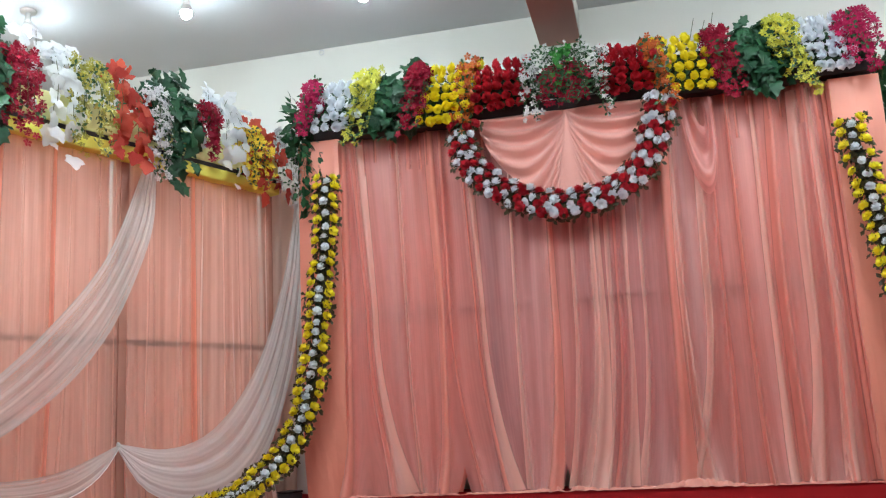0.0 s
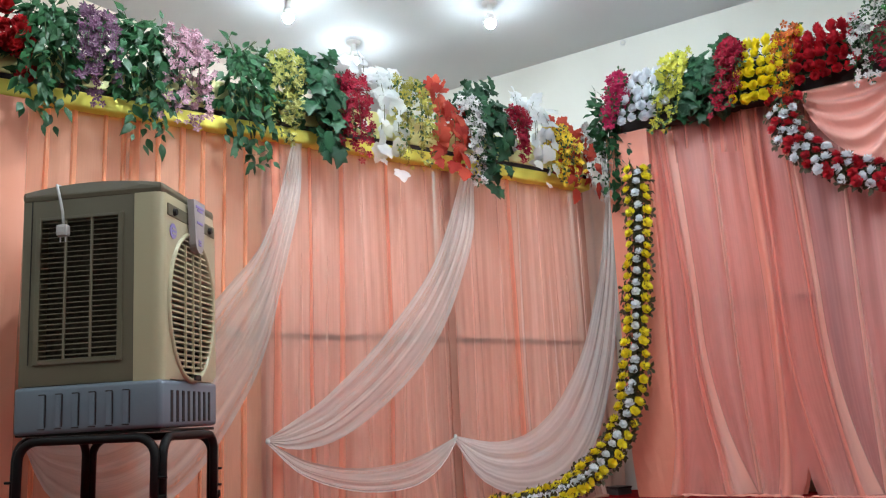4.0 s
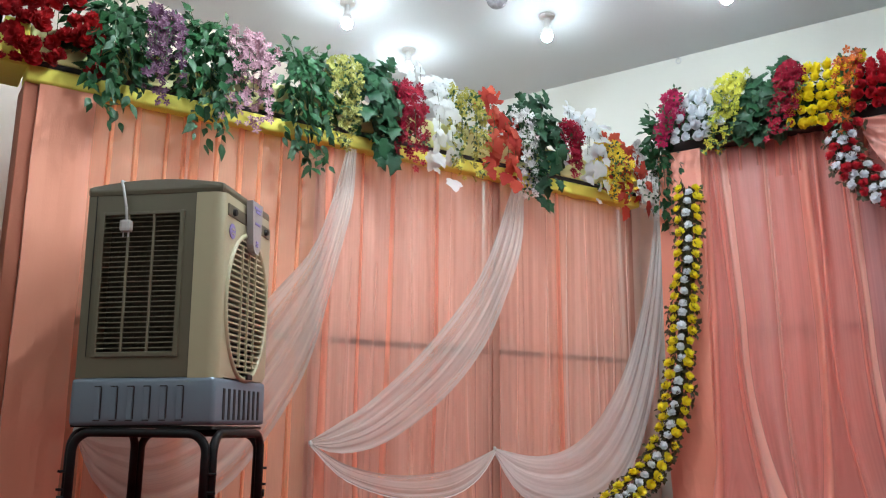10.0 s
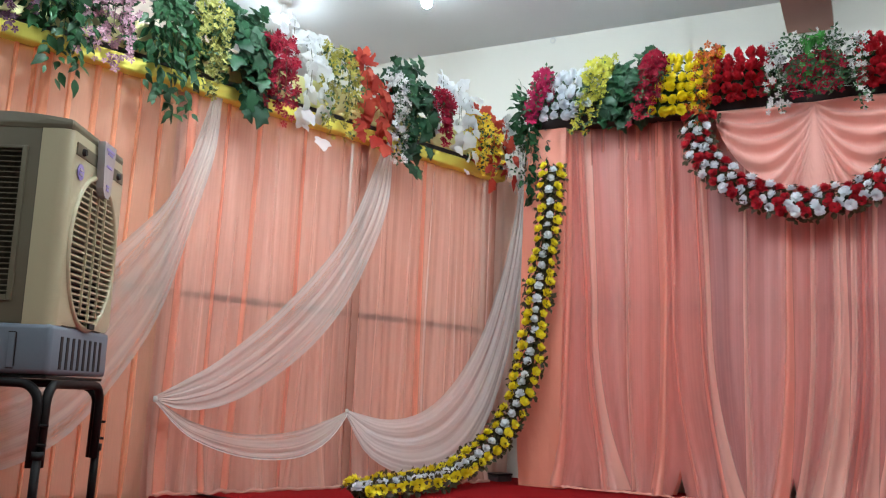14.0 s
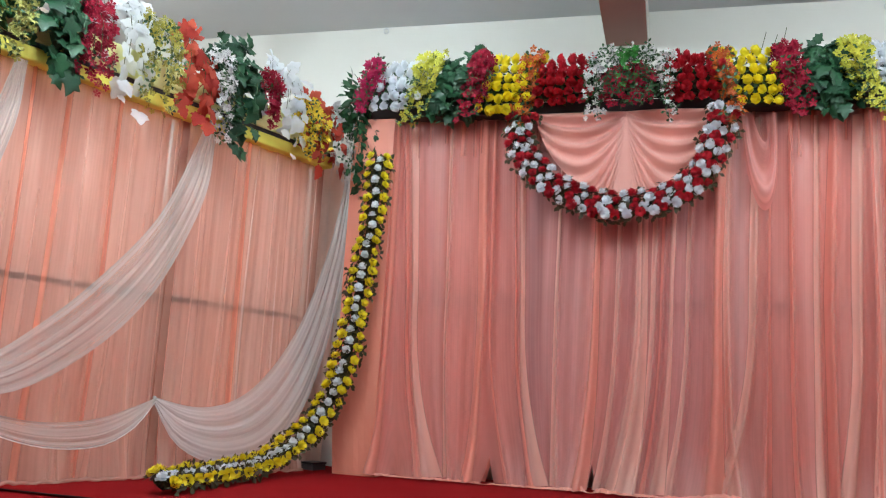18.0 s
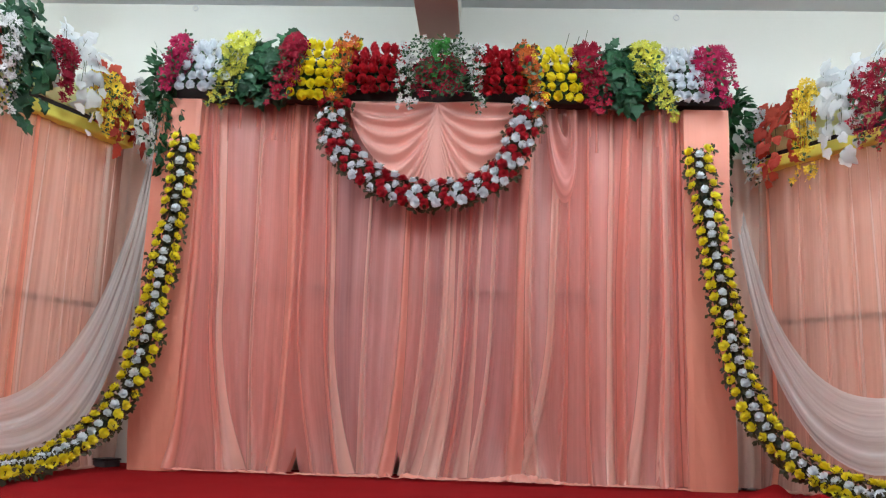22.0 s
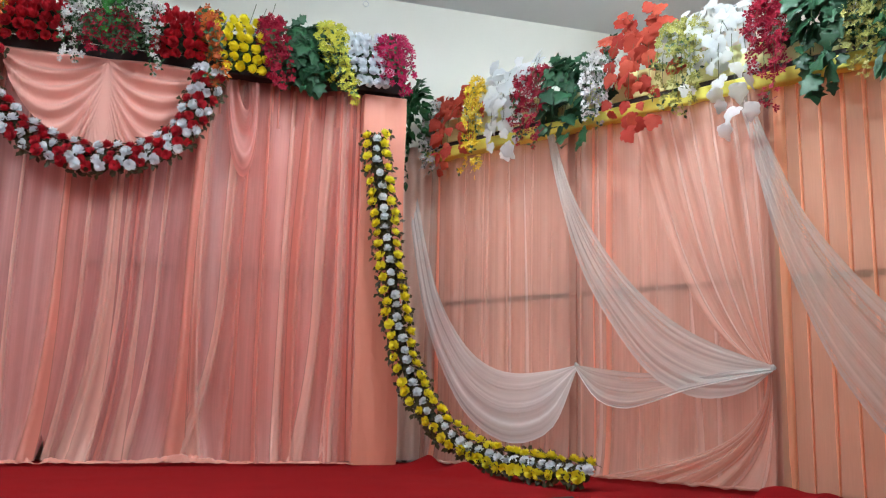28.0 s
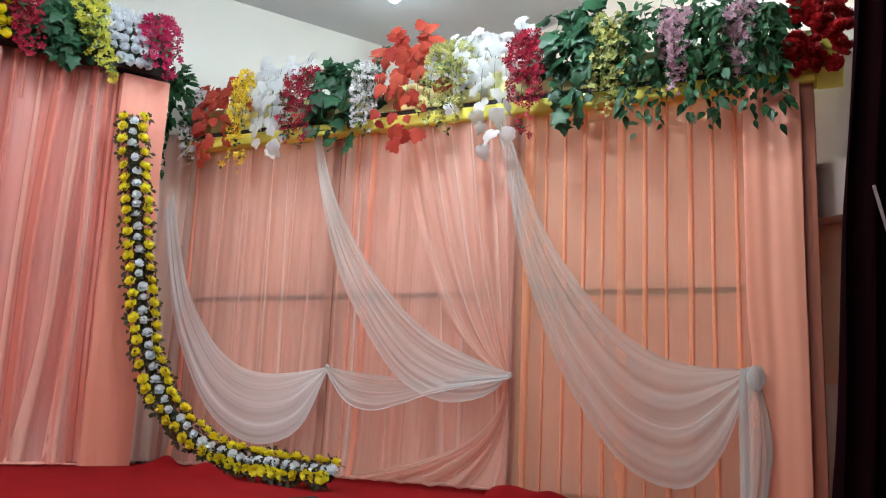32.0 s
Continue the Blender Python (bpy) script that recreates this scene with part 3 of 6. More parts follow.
def back_panel():
    t = thing("curtained_back_frame", (0.62, PANEL_Y, 0), "wide stage back frame hung with sheer coral curtains", "stage backdrop")
    r = random.Random(3)
    # lining cloths behind the sheer curtain
    p1 = pleat(11, ((0.31, 0.012), (0.13, 0.006)))
    for a, b, mat in ((-0.80, -0.119, M_BACK), (-0.117, 0.02, M_BACK), (0.02, 0.459, M_MAUVE), (0.461, 1.12, M_MAUVE), (1.12, 2.05, M_BACK)):
        curtain(BACK, "lining", t, a, b, 0.004, 2.20, -0.10, p1, mat, 40, 16, 0.0, 1, "", (-0.118, 0.46))
    # frame bars, and two boxes added to give dark bands through the cloth
    part("cross_bar", box(-0.8, PANEL_Y + 0.040, 1.048, 2.05, PANEL_Y + 0.056, 1.070, 0.003), M_MAUVE_BAR, t)
    part("top_bar", box(-0.8, PANEL_Y + 0.02, 2.12, 2.05, PANEL_Y + 0.06, 2.16, 0.004), M_BAR, t)
    for x in (0.075, 1.215):
        part("dark_band", box(x, PANEL_Y + 0.03, 0.0, x + 0.042, PANEL_Y + 0.06, 2.12, 0.003), M_DARK_BAND, t)
    # the joins, where the lengths overlap, and the broad doubled folds: top, middle, foot, width, kind
    folds = [(fold_line(a, b, c), w, kind) for a, b, c, w, kind in (
        (-0.785, -0.765, -0.785, 0.06, 0), (-0.725, -0.665, -0.51, 0.034, 1), (-0.225, -0.197, -0.215, 0.075, 0), (-0.157, -0.143, 0.015, 0.034, 1), (-0.04, -0.005, 0.135, 0.030, 1),
        (0.470, 0.459, 0.385, 0.055, 0), (0.85, 0.829, 0.735, 0.034, 1), (1.135, 1.119, 1.092, 0.080, 0), (1.40, 1.385, 1.355, 0.040, 1), (1.508, 1.507, 1.524, 0.030, 1),
        (1.735, 1.700, 1.712, 0.070, 1), (1.916, 1.918, 1.885, 0.040, 1), (1.972, 1.980, 1.967, 0.060, 1), (2.03, 2.032, 2.048, 0.040, 0))]
    crests = [(fold_line(a, b, c), w, 2) for a, b, c, w in (
        (-0.68, -0.622, -0.457, 0.044), (-0.43, -0.41, -0.34, 0.030), (0.0, 0.036, 0.156, 0.040), (0.25, 0.24, 0.27, 0.024), (0.60, 0.585, 0.50, 0.026), (0.70, 0.686, 0.541, 0.036), (0.728, 0.722, 0.595, 0.046),
        (0.80, 0.785, 0.68, 0.030), (0.89, 0.871, 0.78, 0.036), (0.99, 0.97, 0.87, 0.028), (1.181, 1.177, 1.238, 0.042), (1.338, 1.315, 1.133, 0.042), (1.648, 1.638, 1.647, 0.032), (1.865, 1.845, 1.762, 0.054),
        (1.945, 1.95, 1.915, 0.034))]
    # four lengths of sheer cloth that follow those folds
    wave = pleat(23, ((0.47, 0.014), (0.21, 0.011), (0.083, 0.005)))

    def drag(u, z):
        """How far the folds near u are pulled sideways at height z."""
        total, pull = 0.02, 0.0
        for line, w, _ in folds + crests:
            at = line(z)
            k = math.exp(-((u - at) / 0.10) ** 2)
            total, pull = total + k, pull + k * (at - line(1.1))
        return pull / total

    def ridged(u, z):
        up = 0.0
        for line, w, _ in folds + crests:
            e = (u - line(z)) / (0.42 * w)
            if -4 < e < 4:
                up += 0.85 * w * math.exp(-e * e)
        return wave(u - drag(u, z), z) + up * (0.5 + 0.5 * min(1.0, (2.17 - z) * 3))

    def base(u, z):
        foot = max(0.0, 1 - z / 0.9) ** 2
        return ridged(u, z) * (0.55 + 0.45 * (1 - z / 2.17)) + 0.12 * foot ** 3 * (0.6 + 0.4 * math.sin(u * 21)) + 0.004

    for k, (a, b) in enumerate(((-0.80, -0.1181), (-0.1179, 0.4599), (0.4601, 1.18), (1.13, 2.06))):
        curtain(BACK, "sheer_curtain", t, a, b, 0.012, 2.17, 0.003 * (k % 2), ridged, M_SHEER, (200, 170, 210, 270)[k], 30, 0.12, 0, "", (-0.118, 0.46), drag)
    for line, w, kind in folds:
        tuck(BACK, "cloth_fold" if kind else "doubled_edge", t, line, w, 0.02, 2.15, base, M_TUCK if kind else M_JOIN, r, "" if kind else "deep coral where the lengths overlap", 0.018, r.choice((0.5, 2.0)), 0.8, 0.002)
    # pale strips paint the highlights along the fold crests
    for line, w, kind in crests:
        tuck(BACK, "silky_crest", t, line, w * 1.5, 0.02, 2.13, base, M_CREST_LIGHT, r, "pale strip that paints a fold highlight", 0.015, r.choice((0.5, 2.0)), 1.6, 0.002)
    # ruffled heading under the flower tray
    for k in range(34):
        x = -0.76 + 2.78 * (k + r.uniform(0.1, 0.9)) / 34
        low = r.uniform(1.88, 2.04)
        tuck(BACK, "heading_ruffle", t, fold_line(x + r.uniform(-0.02, 0.02), x, x), r.uniform(0.02, 0.045), low, 2.165, base, M_TUCK, r, "", 0.010, 1.0, 0.0, 0.004)
    # hem heaped on the carpet in small frills
    def hem(a, b):
        x = -0.78 + 2.83 * a
        lump = 0.35 + 0.4 * noise.noise((x * 4, 2.2, 0)) + 0.9 * math.exp(-((x - 1.15) / 0.20) ** 2) + 0.6 * math.exp(-((x - 0.50) / 0.13) ** 2)
        lump = max(0.12, lump) * (1 - sum(math.exp(-((x - g) / 0.03) ** 4) for g in (-0.118, 0.46)))
        frill = noise.noise((x * 26, b * 2.2, 1)) + 0.6 * noise.noise((x * 60, b * 4, 5))
        return BACK(x + 0.012 * noise.noise((x * 18, b * 3, 8)), 0.095 + (0.03 + 0.035 * lump) * b + 0.014 * frill, 0.007 + 0.030 * lump * math.sin(math.pi * min(1, b * 0.8 + 0.1)) + 0.016 * max(-0.3, frill) * (0.3 + lump) * (1 - 0.5 * b))

    part("gathered_hem", sheet(hem, 520, 9), M_HEM, t, "crumpled coral hem lying on the carpet", True)
    # side fall hooked up at the upper right of the garland
    def loop(a, b):
        hw, deep = 0.03 + 0.065 * b, 0.18 + 0.38 * b
        s = math.sin(math.pi * a)
        return BACK(1.34 - hw * math.cos(math.pi * a) + 0.03 * s, 0.060 + (0.02 + 0.028 * math.sin(b * 10 + 0.6)) * s, 2.14 - deep * s ** 0.9)
    part("side_loop", sheet(loop, 36, 36, None, lambda a, b: (0.5 * b, a)), M_SHEER, t, "loop of coral chiffon hanging beside the flower ring", True)
    # black gaps are left between the lengths at the foot
    return t


back_panel()
satin_column(BACK, -1.06, -0.79, 0.26, 2.16, "square column wrapped in coral satin", 1.0, 0.10)
satin_column(BACK, 2.04, 2.30, 0.26, 2.14, "square column wrapped in coral satin", 0.0, 0.10)


def wing(place, name, bar_z, seed, stripes, pleats, first=0.0):
    """A side wing: two bays of sheer curtain, one pleated bay, posts, bar and the wrapped column at its end."""
    t = thing(name, place(1.6, 0, FLOOR), "stage wing frame hung with pale peach sheer curtains", "stage wing", "stage wings")
    r = random.Random(seed)
    top = 1.868
    for u in (first, 1.035, 2.115):
        part("post", box(-0.024, -0.055, FLOOR, 0.024, -0.015, top, 0.003, place.matrix(u)), M_POST, t, "brown-mauve frame post")
    part("cross_bar", box(first, -0.050, bar_z - 0.014, 3.2, -0.034, bar_z + 0.014, 0.003, place.matrix()), M_BAR, t)
    for k, (a, b) in enumerate(((first + 0.03, 1.03), (1.08, 2.12), (2.16, 3.18))):
        curtain(place, "lining", t, a - 0.02, b + 0.02, 0.0, top, -0.11, pleat(seed + 40 + k, ((0.3, 0.01), (0.12, 0.006))), M_PALE_LINING, 30, 5)
    for k, (a, b) in enumerate(((first + 0.02, 1.03), (1.075, 2.125))):
        wave = pleat(seed + k, ((0.37, 0.012), (0.15, 0.007), (0.06, 0.003)))
        curtain(place, "sheer_curtain", t, a, b, 0.0, top + 0.06, 0.0, wave, M_SHEER_PALE, 200, 18, 0.05, 0)

        def base(u, z):
            foot = max(0.0, 1 - z / 0.9) ** 2
            return wave(u, z) * (0.55 + 0.45 * (1 - z / (top + 0.06))) + 0.05 * foot ** 3 * (0.6 + 0.4 * math.sin(u * 21))

        for u, w in stripes:
            if a < u < b:
                tuck(place, "doubled_edge", t, fold_line(u, u - 0.008, u + r.uniform(-0.03, 0.03)), w * 1.5, 0.01, top - 0.005, base, M_FOLD if w > 0.02 else M_TUCK_PALE, r, "orange where the cloth lies doubled" if w > 0.02 else "", 0.012 if w > 0.02 else 0.007, r.choice((0.6, 1.7)), 0.4)
        u = a + 0.03
        while u < b - 0.03:
            # some of these strips carry the painted highlight colour
            tuck(place, "cloth_fold", t, fold_line(u + r.uniform(-0.01, 0.01), u, u + r.uniform(-0.05, 0.05)), r.uniform(0.018, 0.042), 0.01, r.choice((top - 0.005, top - 0.005, 1.3)), base, r.choice((M_TUCK_PALE, M_CREST_LIGHT_PALE, M_SHEER_PALE)), r, "", 0.007, r.choice((0.7, 1.5)), 0.8, 0.008, True)
            u += r.uniform(0.10, 0.23)
    # pleated bay
    def flat(u, z):
        return 0.002 * math.sin(u * 30) + 0.006 * noise.noise((u * 3, seed, z * 1.5))
    curtain(place, "pleated_curtain", t, 2.145, 3.236, -0.015, top + 0.06, 0.0, flat, M_PLEAT, 60, 10, 0.01, seed)
    for u, w in pleats:
        tuck(place, "knife_pleat", t, fold_line(u, u, u), w, -0.01, top, lambda p, z: flat(p, z) * 0.9, M_STRIPE, r, "", 0.008, 1.8, 0.0, 0.0025)
    bm = bmesh.new()
    pts = [place(0.03 + k * 0.0105, 0.06 + 0.03 * noise.noise((k * 0.12, seed, 0)), 0.004 + 0.012 * (0.5 + noise.noise((k * 0.2, 3, seed)))) for k in range(198)]
    tube(pts, [0.008 + 0.005 * noise.noise((k * 0.3, seed, 9)) for k in range(198)], 7, bm)
    part("gathered_hem", bm, M_SHEER_PALE, t, "", True)
    return t


wing(LEFT, "stage_wing", 0.90, 61, ((0.12, 0.012), (0.281, 0.014), (0.397, 0.014), (0.622, 0.042), (0.70, 0.012), (0.908, 0.012), (1.20, 0.014), (1.445, 0.034), (1.60, 0.012), (1.715, 0.024), (1.894, 0.022), (2.07, 0.045)),
     ((2.227, 0.026), (2.332, 0.020), (2.432, 0.020), (2.529, 0.024), (2.638, 0.020), (2.743, 0.046), (2.79, 0.018), (2.871, 0.020), (2.994, 0.020), (3.10, 0.020)))
wing(RIGHT, "stage_wing", 0.945, 83, ((0.06, 0.026), (0.30, 0.014), (0.42, 0.016), (0.62, 0.014), (0.78, 0.014), (1.20, 0.022), (1.30, 0.036), (1.46, 0.012), (2.09, 0.03)),
     ((2.19, 0.045), (2.277, 0.012), (2.375, 0.016), (2.472, 0.018), (2.568, 0.020), (2.655, 0.046), (2.763, 0.020), (2.863, 0.020), (2.971, 0.022), (3.071, 0.022), (3.174, 0.020)), -0.09)
satin_column(LEFT, 3.18, 3.405, 0.16, 1.86, "square column wrapped in peach satin at the wing's end", 0.0, 0.05, True, M_WING_SATIN)
post = satin_column(RIGHT, 3.24, 3.452, 0.16, 1.86, "square column wrapped in peach satin with a soft drape over its face", 0.0, 0.045, True, M_WING_SATIN)


def face_drape(a, b):
    """Soft folds over the column's face, pinched to the knot at one edge."""
    z = FLOOR + 0.005 + (1.85 - FLOOR) * b
    pinch = math.exp(-((z - 0.59) / 0.16) ** 2)
    u = 3.212 + 0.238 * a + 0.016 * pinch * (1 - a)
    return RIGHT(u, 0.062 + (0.005 * math.sin(a * 9 + 0.8 * math.sin(z * 1.7)) + 0.002 * math.sin(a * 23 + z)) * (1 - 0.5 * a) - 0.012 * pinch * (1 - a), z)


part("column_drape", sheet(face_drape, 40, 24), M_WING_SATIN, post, "softly folded peach cloth", True)


def rail(place, end):
    """The box rail over a wing: a padded yellow lip, a dark groove and a pale yellow board."""
    t = thing("yellow_rail", place(1.6, 0, 1.86), "yellow box rail with a padded lower lip over the wing", "rail")
    m = place.matrix()
    part("padded_lip", box(-0.02, -0.06, 1.845, end, 0.062, 1.915, 0.012, m), M_YELLOW, t, "padded yellow cloth lip", True)
    part("groove", box(-0.01, -0.06, 1.914, end - 0.01, 0.042, 1.945, 0, m), M_EDGE, t, "dark groove")
    part("board", box(-0.02, -0.06, 1.944, end, 0.050, 2.09, 0.008, m), M_PALE_YELLOW, t, "pale yellow board")
    part("end_return", box(end + 0.002, -0.20, 1.915, end + 0.10, 0.06, 2.10, 0.012, m), M_YELLOW, t)
    part("return_lip", box(end - 0.002, -0.20, 1.898, end + 0.11, 0.07, 1.913, 0.004, m), M_YELLOW, t)


rail(LEFT, 3.46)
rail(RIGHT, 3.52)


def fall_strip(place, u, n, z0, z1, w, name, mat, label, category):
    t = thing(name, place(u, n, z0), label, category)
    part("cloth", sheet(lambda a, b: place(u + w * (a - 0.5) * (0.7 + 0.3 * b), n + 0.02 * math.sin(a * 14), z0 + (z1 - z0) * b), 16, 10), mat, t, smooth=True)


def gathered_drape():
    """The sheer length in the middle bay of one wing that is pulled to the knot and fans out below it."""
    t = thing("gathered_drape", RIGHT(1.9, 0.03, 0.0), "pale peach chiffon length gathered to the knot and fanned below", "drape")

    def fn(a, b, lift=0.0):
        if b > 0.33:
            f = (b - 0.33) / 0.67
            u0, u1 = 2.11 - 0.66 * f ** 0.75, 2.125
            z = 0.542 + 1.318 * f - 0.24 * math.sin(math.pi * f) * (1 - a)
        else:
            f = 1 - b / 0.33
            u0, u1 = 2.11 - 0.88 * f ** 2.3, 2.12 + 0.01 * f
            z = 0.542 - 0.53 * f - 0.05 * math.sin(math.pi * f) * (1 - a)
        w = abs(b - 0.33) * 1.5
        u = u0 + (u1 - u0) * a
        n = min(1, w + 0.25) * (0.010 * math.sin(a * 46 + 2 * b) + 0.050 * noise.noise((a * 9, b * 2, 4)) + 0.006 * noise.noise((a * 30, b * 3, 9)))
        return RIGHT(u, 0.034 + n + lift + 0.03 * f ** 3 * (b < 0.33), max(0.006, z))

    part("upper_drape", sheet(lambda a, b: fn(a, 0.3301 + 0.6699 * b), 80, 20, None, lambda a, b: (5 + a, b)), M_SHEER_PALE, t, smooth=True)
    part("lower_fan", sheet(lambda a, b: fn(a, 0.33 * b), 80, 12, None, lambda a, b: (5 + a, b - 1)), M_SHEER_PALE, t, smooth=True)
    r = random.Random(17)
    # pale strips paint highlights down the fanned folds
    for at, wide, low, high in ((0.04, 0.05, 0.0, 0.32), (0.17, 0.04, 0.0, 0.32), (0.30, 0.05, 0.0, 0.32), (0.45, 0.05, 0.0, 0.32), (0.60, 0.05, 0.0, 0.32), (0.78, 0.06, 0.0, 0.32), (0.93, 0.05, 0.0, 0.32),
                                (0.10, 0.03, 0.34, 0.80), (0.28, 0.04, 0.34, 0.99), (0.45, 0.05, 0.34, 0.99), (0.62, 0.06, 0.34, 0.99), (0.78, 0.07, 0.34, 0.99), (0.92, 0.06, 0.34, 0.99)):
        part("silky_crest", sheet(lambda a, b: fn(min(1.0, max(0.0, at + wide * (a - 0.5) * (1 - 0.6 * abs(2 * b - 1) ** 3))), low + (high - low) * b, 0.003 + 0.010 * math.sin(math.pi * a)), 5, 20), M_CREST_LIGHT_PALE, t, "pale strip that paints a fanned fold highlight", True)


gathered_drape()


# pale dust cloths between the wings and the columns, and the little grey boxes at their feet
fall_strip(LEFT, -0.16, -0.10, 0.0, 1.95, 0.36, "pale_side_cloth", M_STRIP, "beige-peach cloth strip between column and wing", "cloth")
fall_strip(Place((2.31, 5.585), (0.25, -0.05), (-0.05, -0.25)), 0.125, 0.0, 0.0, 1.95, 0.27, "pale_side_cloth", M_STRIP, "beige cloth strip between column and wing", "cloth")
for pl, u, tall in ((LEFT, -0.14, 0.05), (RIGHT, -0.22, 0.12)):
    t = thing("floor_box", pl(u, -0.02, FLOOR), "small dark grey box on the carpet behind the garland", "box")
    part("body", box(-0.06, -0.05, 0.0, 0.06, 0.05, tall, 0.008, pl.matrix(u, -0.02, FLOOR + 0.002)), M_GREYBOX, t)
    part("lid", box(-0.063, -0.053, tall, 0.063, 0.053, tall + 0.012, 0.004, pl.matrix(u, -0.02, FLOOR + 0.002)), M_BLACK_PLASTIC, t)


# ---- tulle swags ----
def curve(points, t):
    """A smooth curve through points at t in 0..1 (Catmull-Rom by length)."""
    ps = [Vector(p) for p in points]
    d = [0.0]
    for a, b in zip(ps, ps[1:]):
        d.append(d[-1] + (b - a).length)
    s = t * d[-1]
    k = max(i for i in range(len(ps) - 1) if d[i] <= s + 1e-9)
    x = (s - d[k]) / max(1e-6, d[k + 1] - d[k])
    p0, p1, p2, p3 = ps[max(0, k - 1)], ps[k], ps[k + 1], ps[min(len(ps) - 1, k + 2)]
    return 0.5 * (2 * p1 + (p2 - p0) * x + (2 * p0 - 5 * p1 + 4 * p2 - p3) * x * x + (3 * p1 - p0 - 3 * p2 + p3) * x ** 3)


def swag(place, t, upper, lower, seed, bulge=0.10, folds=6, name="tulle_drape", n0=0.045, mat=None):
    """Tulle between an upper and a lower edge, gathered at both ends, with folds along it."""
    r = random.Random(seed)
    ph = r.uniform(0, 6)

    def fn(a, b):
        p, q = curve(upper, a), curve(lower, a)
        w = b + 0.025 * noise.noise((b * folds * 1.2, a * 0.8, seed)) * math.sin(b * math.pi)
        c = p.lerp(q, w)
        belly = math.sin(a * math.pi)
        n = n0 + bulge * belly * (0.35 + 0.65 * b) + (0.001 + 0.002 * belly) * math.sin(b * folds * 3.1 + 1.6 * noise.noise((b * 3, a * 1.5, seed)) + ph) + (0.003 + 0.007 * belly) * noise.noise((b * folds * 1.4, a * 1.6, seed + 0.5)) + (0.002 + 0.002 * belly) * noise.noise((b * folds * 4, a * 2.5, seed + 3.5))
        return place(c.x, n, c.y)

    return part(name, sheet(fn, 40, 54), mat or M_NET, t, "", True)


def knot(place, t, u, z):
    bm = bmesh.new()
    bmesh.ops.create_icosphere(bm, subdivisions=2, radius=0.011)
    for v in bm.verts:
        v.co *= 1 + 0.5 * noise.noise(v.co * 70)
        v.co.z *= 1.3
    bmesh.ops.translate(bm, vec=place(u, 0.055, z), verts=bm.verts)
    part("knot", bm, M_NET, t, "", True)


def tulle(place, edges, ties, tail, seed):
    """The four swags of a wing; tail: width of the bundle that hangs from the last tie; edges: (upper, lower) edge lines in metres along the wing and up."""
    for k, (up, lo) in enumerate(edges):
        t = thing("tulle_swag", place(up[len(up) // 2][0], 0.05, lo[len(lo) // 2][1]), "white sheer tulle swag tied back to the wing's post", "swag", "white tulle swags")
        swag(place, t, up, lo, seed + k, (0.10, 0.10, 0.03, 0.05)[k], (7, 7, 9, 4)[k], "tulle_drape", 0.045 if k < 3 else 0.06, M_NET_FULL if k == 0 else M_NET)
        if k < 3:
            knot(place, t, *ties[k])
        else:
            part("rolled_hem", tube([place(p.x, 0.065 + 0.05 * math.sin(math.pi * i / 20) , p.y) for i, p in ((i, curve(lo, i / 20)) for i in range(21))], 0.0025, 5, None, False), M_NET_FULL, t)
        if k == 2 and tail:
            u, z = ties[2]

            def bundle(a, b):
                th = a * math.tau
                w = tail * (0.34 + 0.16 * math.sin(b * 3.0) - 0.10 * b ** 3) * (1 + 0.22 * math.sin(5 * th + 3 * b) + 0.12 * math.sin(11 * th + 5 * b))
                return place(u + 0.006 + 0.012 * math.sin(b * 4) + w * math.cos(th), 0.075 + 0.6 * w * math.sin(th), 0.01 + (z - 0.005) * b)

            def bow(a, b):
                th, h = a * math.tau, b * math.pi
                w = 0.3 * tail * math.sin(h) * (1 + 0.25 * math.sin(4 * th + 2 * h))
                return place(u + 0.27 * tail + w * math.cos(th), 0.085 + w * math.sin(th), z - 0.32 * tail + 0.5 * tail * math.cos(h))

            part("hanging_tail", sheet(bundle, 44, 16, None, lambda a, b: (0.5 * b, a)), M_NET, t, "greenish white tulle tail hanging below the knot", True)
            part("loose_bow", sheet(bow, 20, 12, None, lambda a, b: (0.1 + 0.1 * b, a)), M_NET, t, "", True)


tulle(LEFT, (
    ([(-0.18, 1.90), (-0.074, 1.45), (0.045, 1.12), (0.18, 0.83), (0.38, 0.56), (0.59, 0.40), (0.83, 0.35), (1.10, 0.395)], [(-0.25, 1.90), (-0.18, 1.46), (-0.09, 1.06), (0.01, 0.71), (0.165, 0.34), (0.38, 0.11), (0.67, 0.055), (0.95, 0.16), (1.10, 0.375)]),
    ([(0.955, 1.88), (1.01, 1.72), (1.21, 1.28), (1.535, 0.89), (1.83, 0.62), (1.995, 0.51), (2.14, 0.425)], [(0.885, 1.87), (0.905, 1.75), (0.95, 1.49), (1.07, 1.21), (1.24, 0.90), (1.465, 0.64), (1.765, 0.425), (1.99, 0.37), (2.14, 0.41)]),
    ([(1.99, 1.93), (2.01, 1.82), (2.09, 1.52), (2.18, 1.30), (2.34, 1.10), (2.60, 0.80), (2.88, 0.59), (3.14, 0.47)], [(1.945, 1.93), (1.955, 1.80), (1.97, 1.56), (2.045, 1.25), (2.15, 0.84), (2.28, 0.56), (2.52, 0.24), (2.82, 0.11), (3.04, 0.25), (3.14, 0.455)]),
    ([(1.10, 0.39), (1.23, 0.342), (1.43, 0.284), (1.69, 0.269), (1.955, 0.318), (2.14, 0.415)], [(1.10, 0.375), (1.225, 0.244), (1.42, 0.162), (1.71, 0.166), (1.98, 0.255), (2.14, 0.402)])),
    ((1.10, 0.388), (2.14, 0.415), (3.14, 0.465)), 0.0, 5)
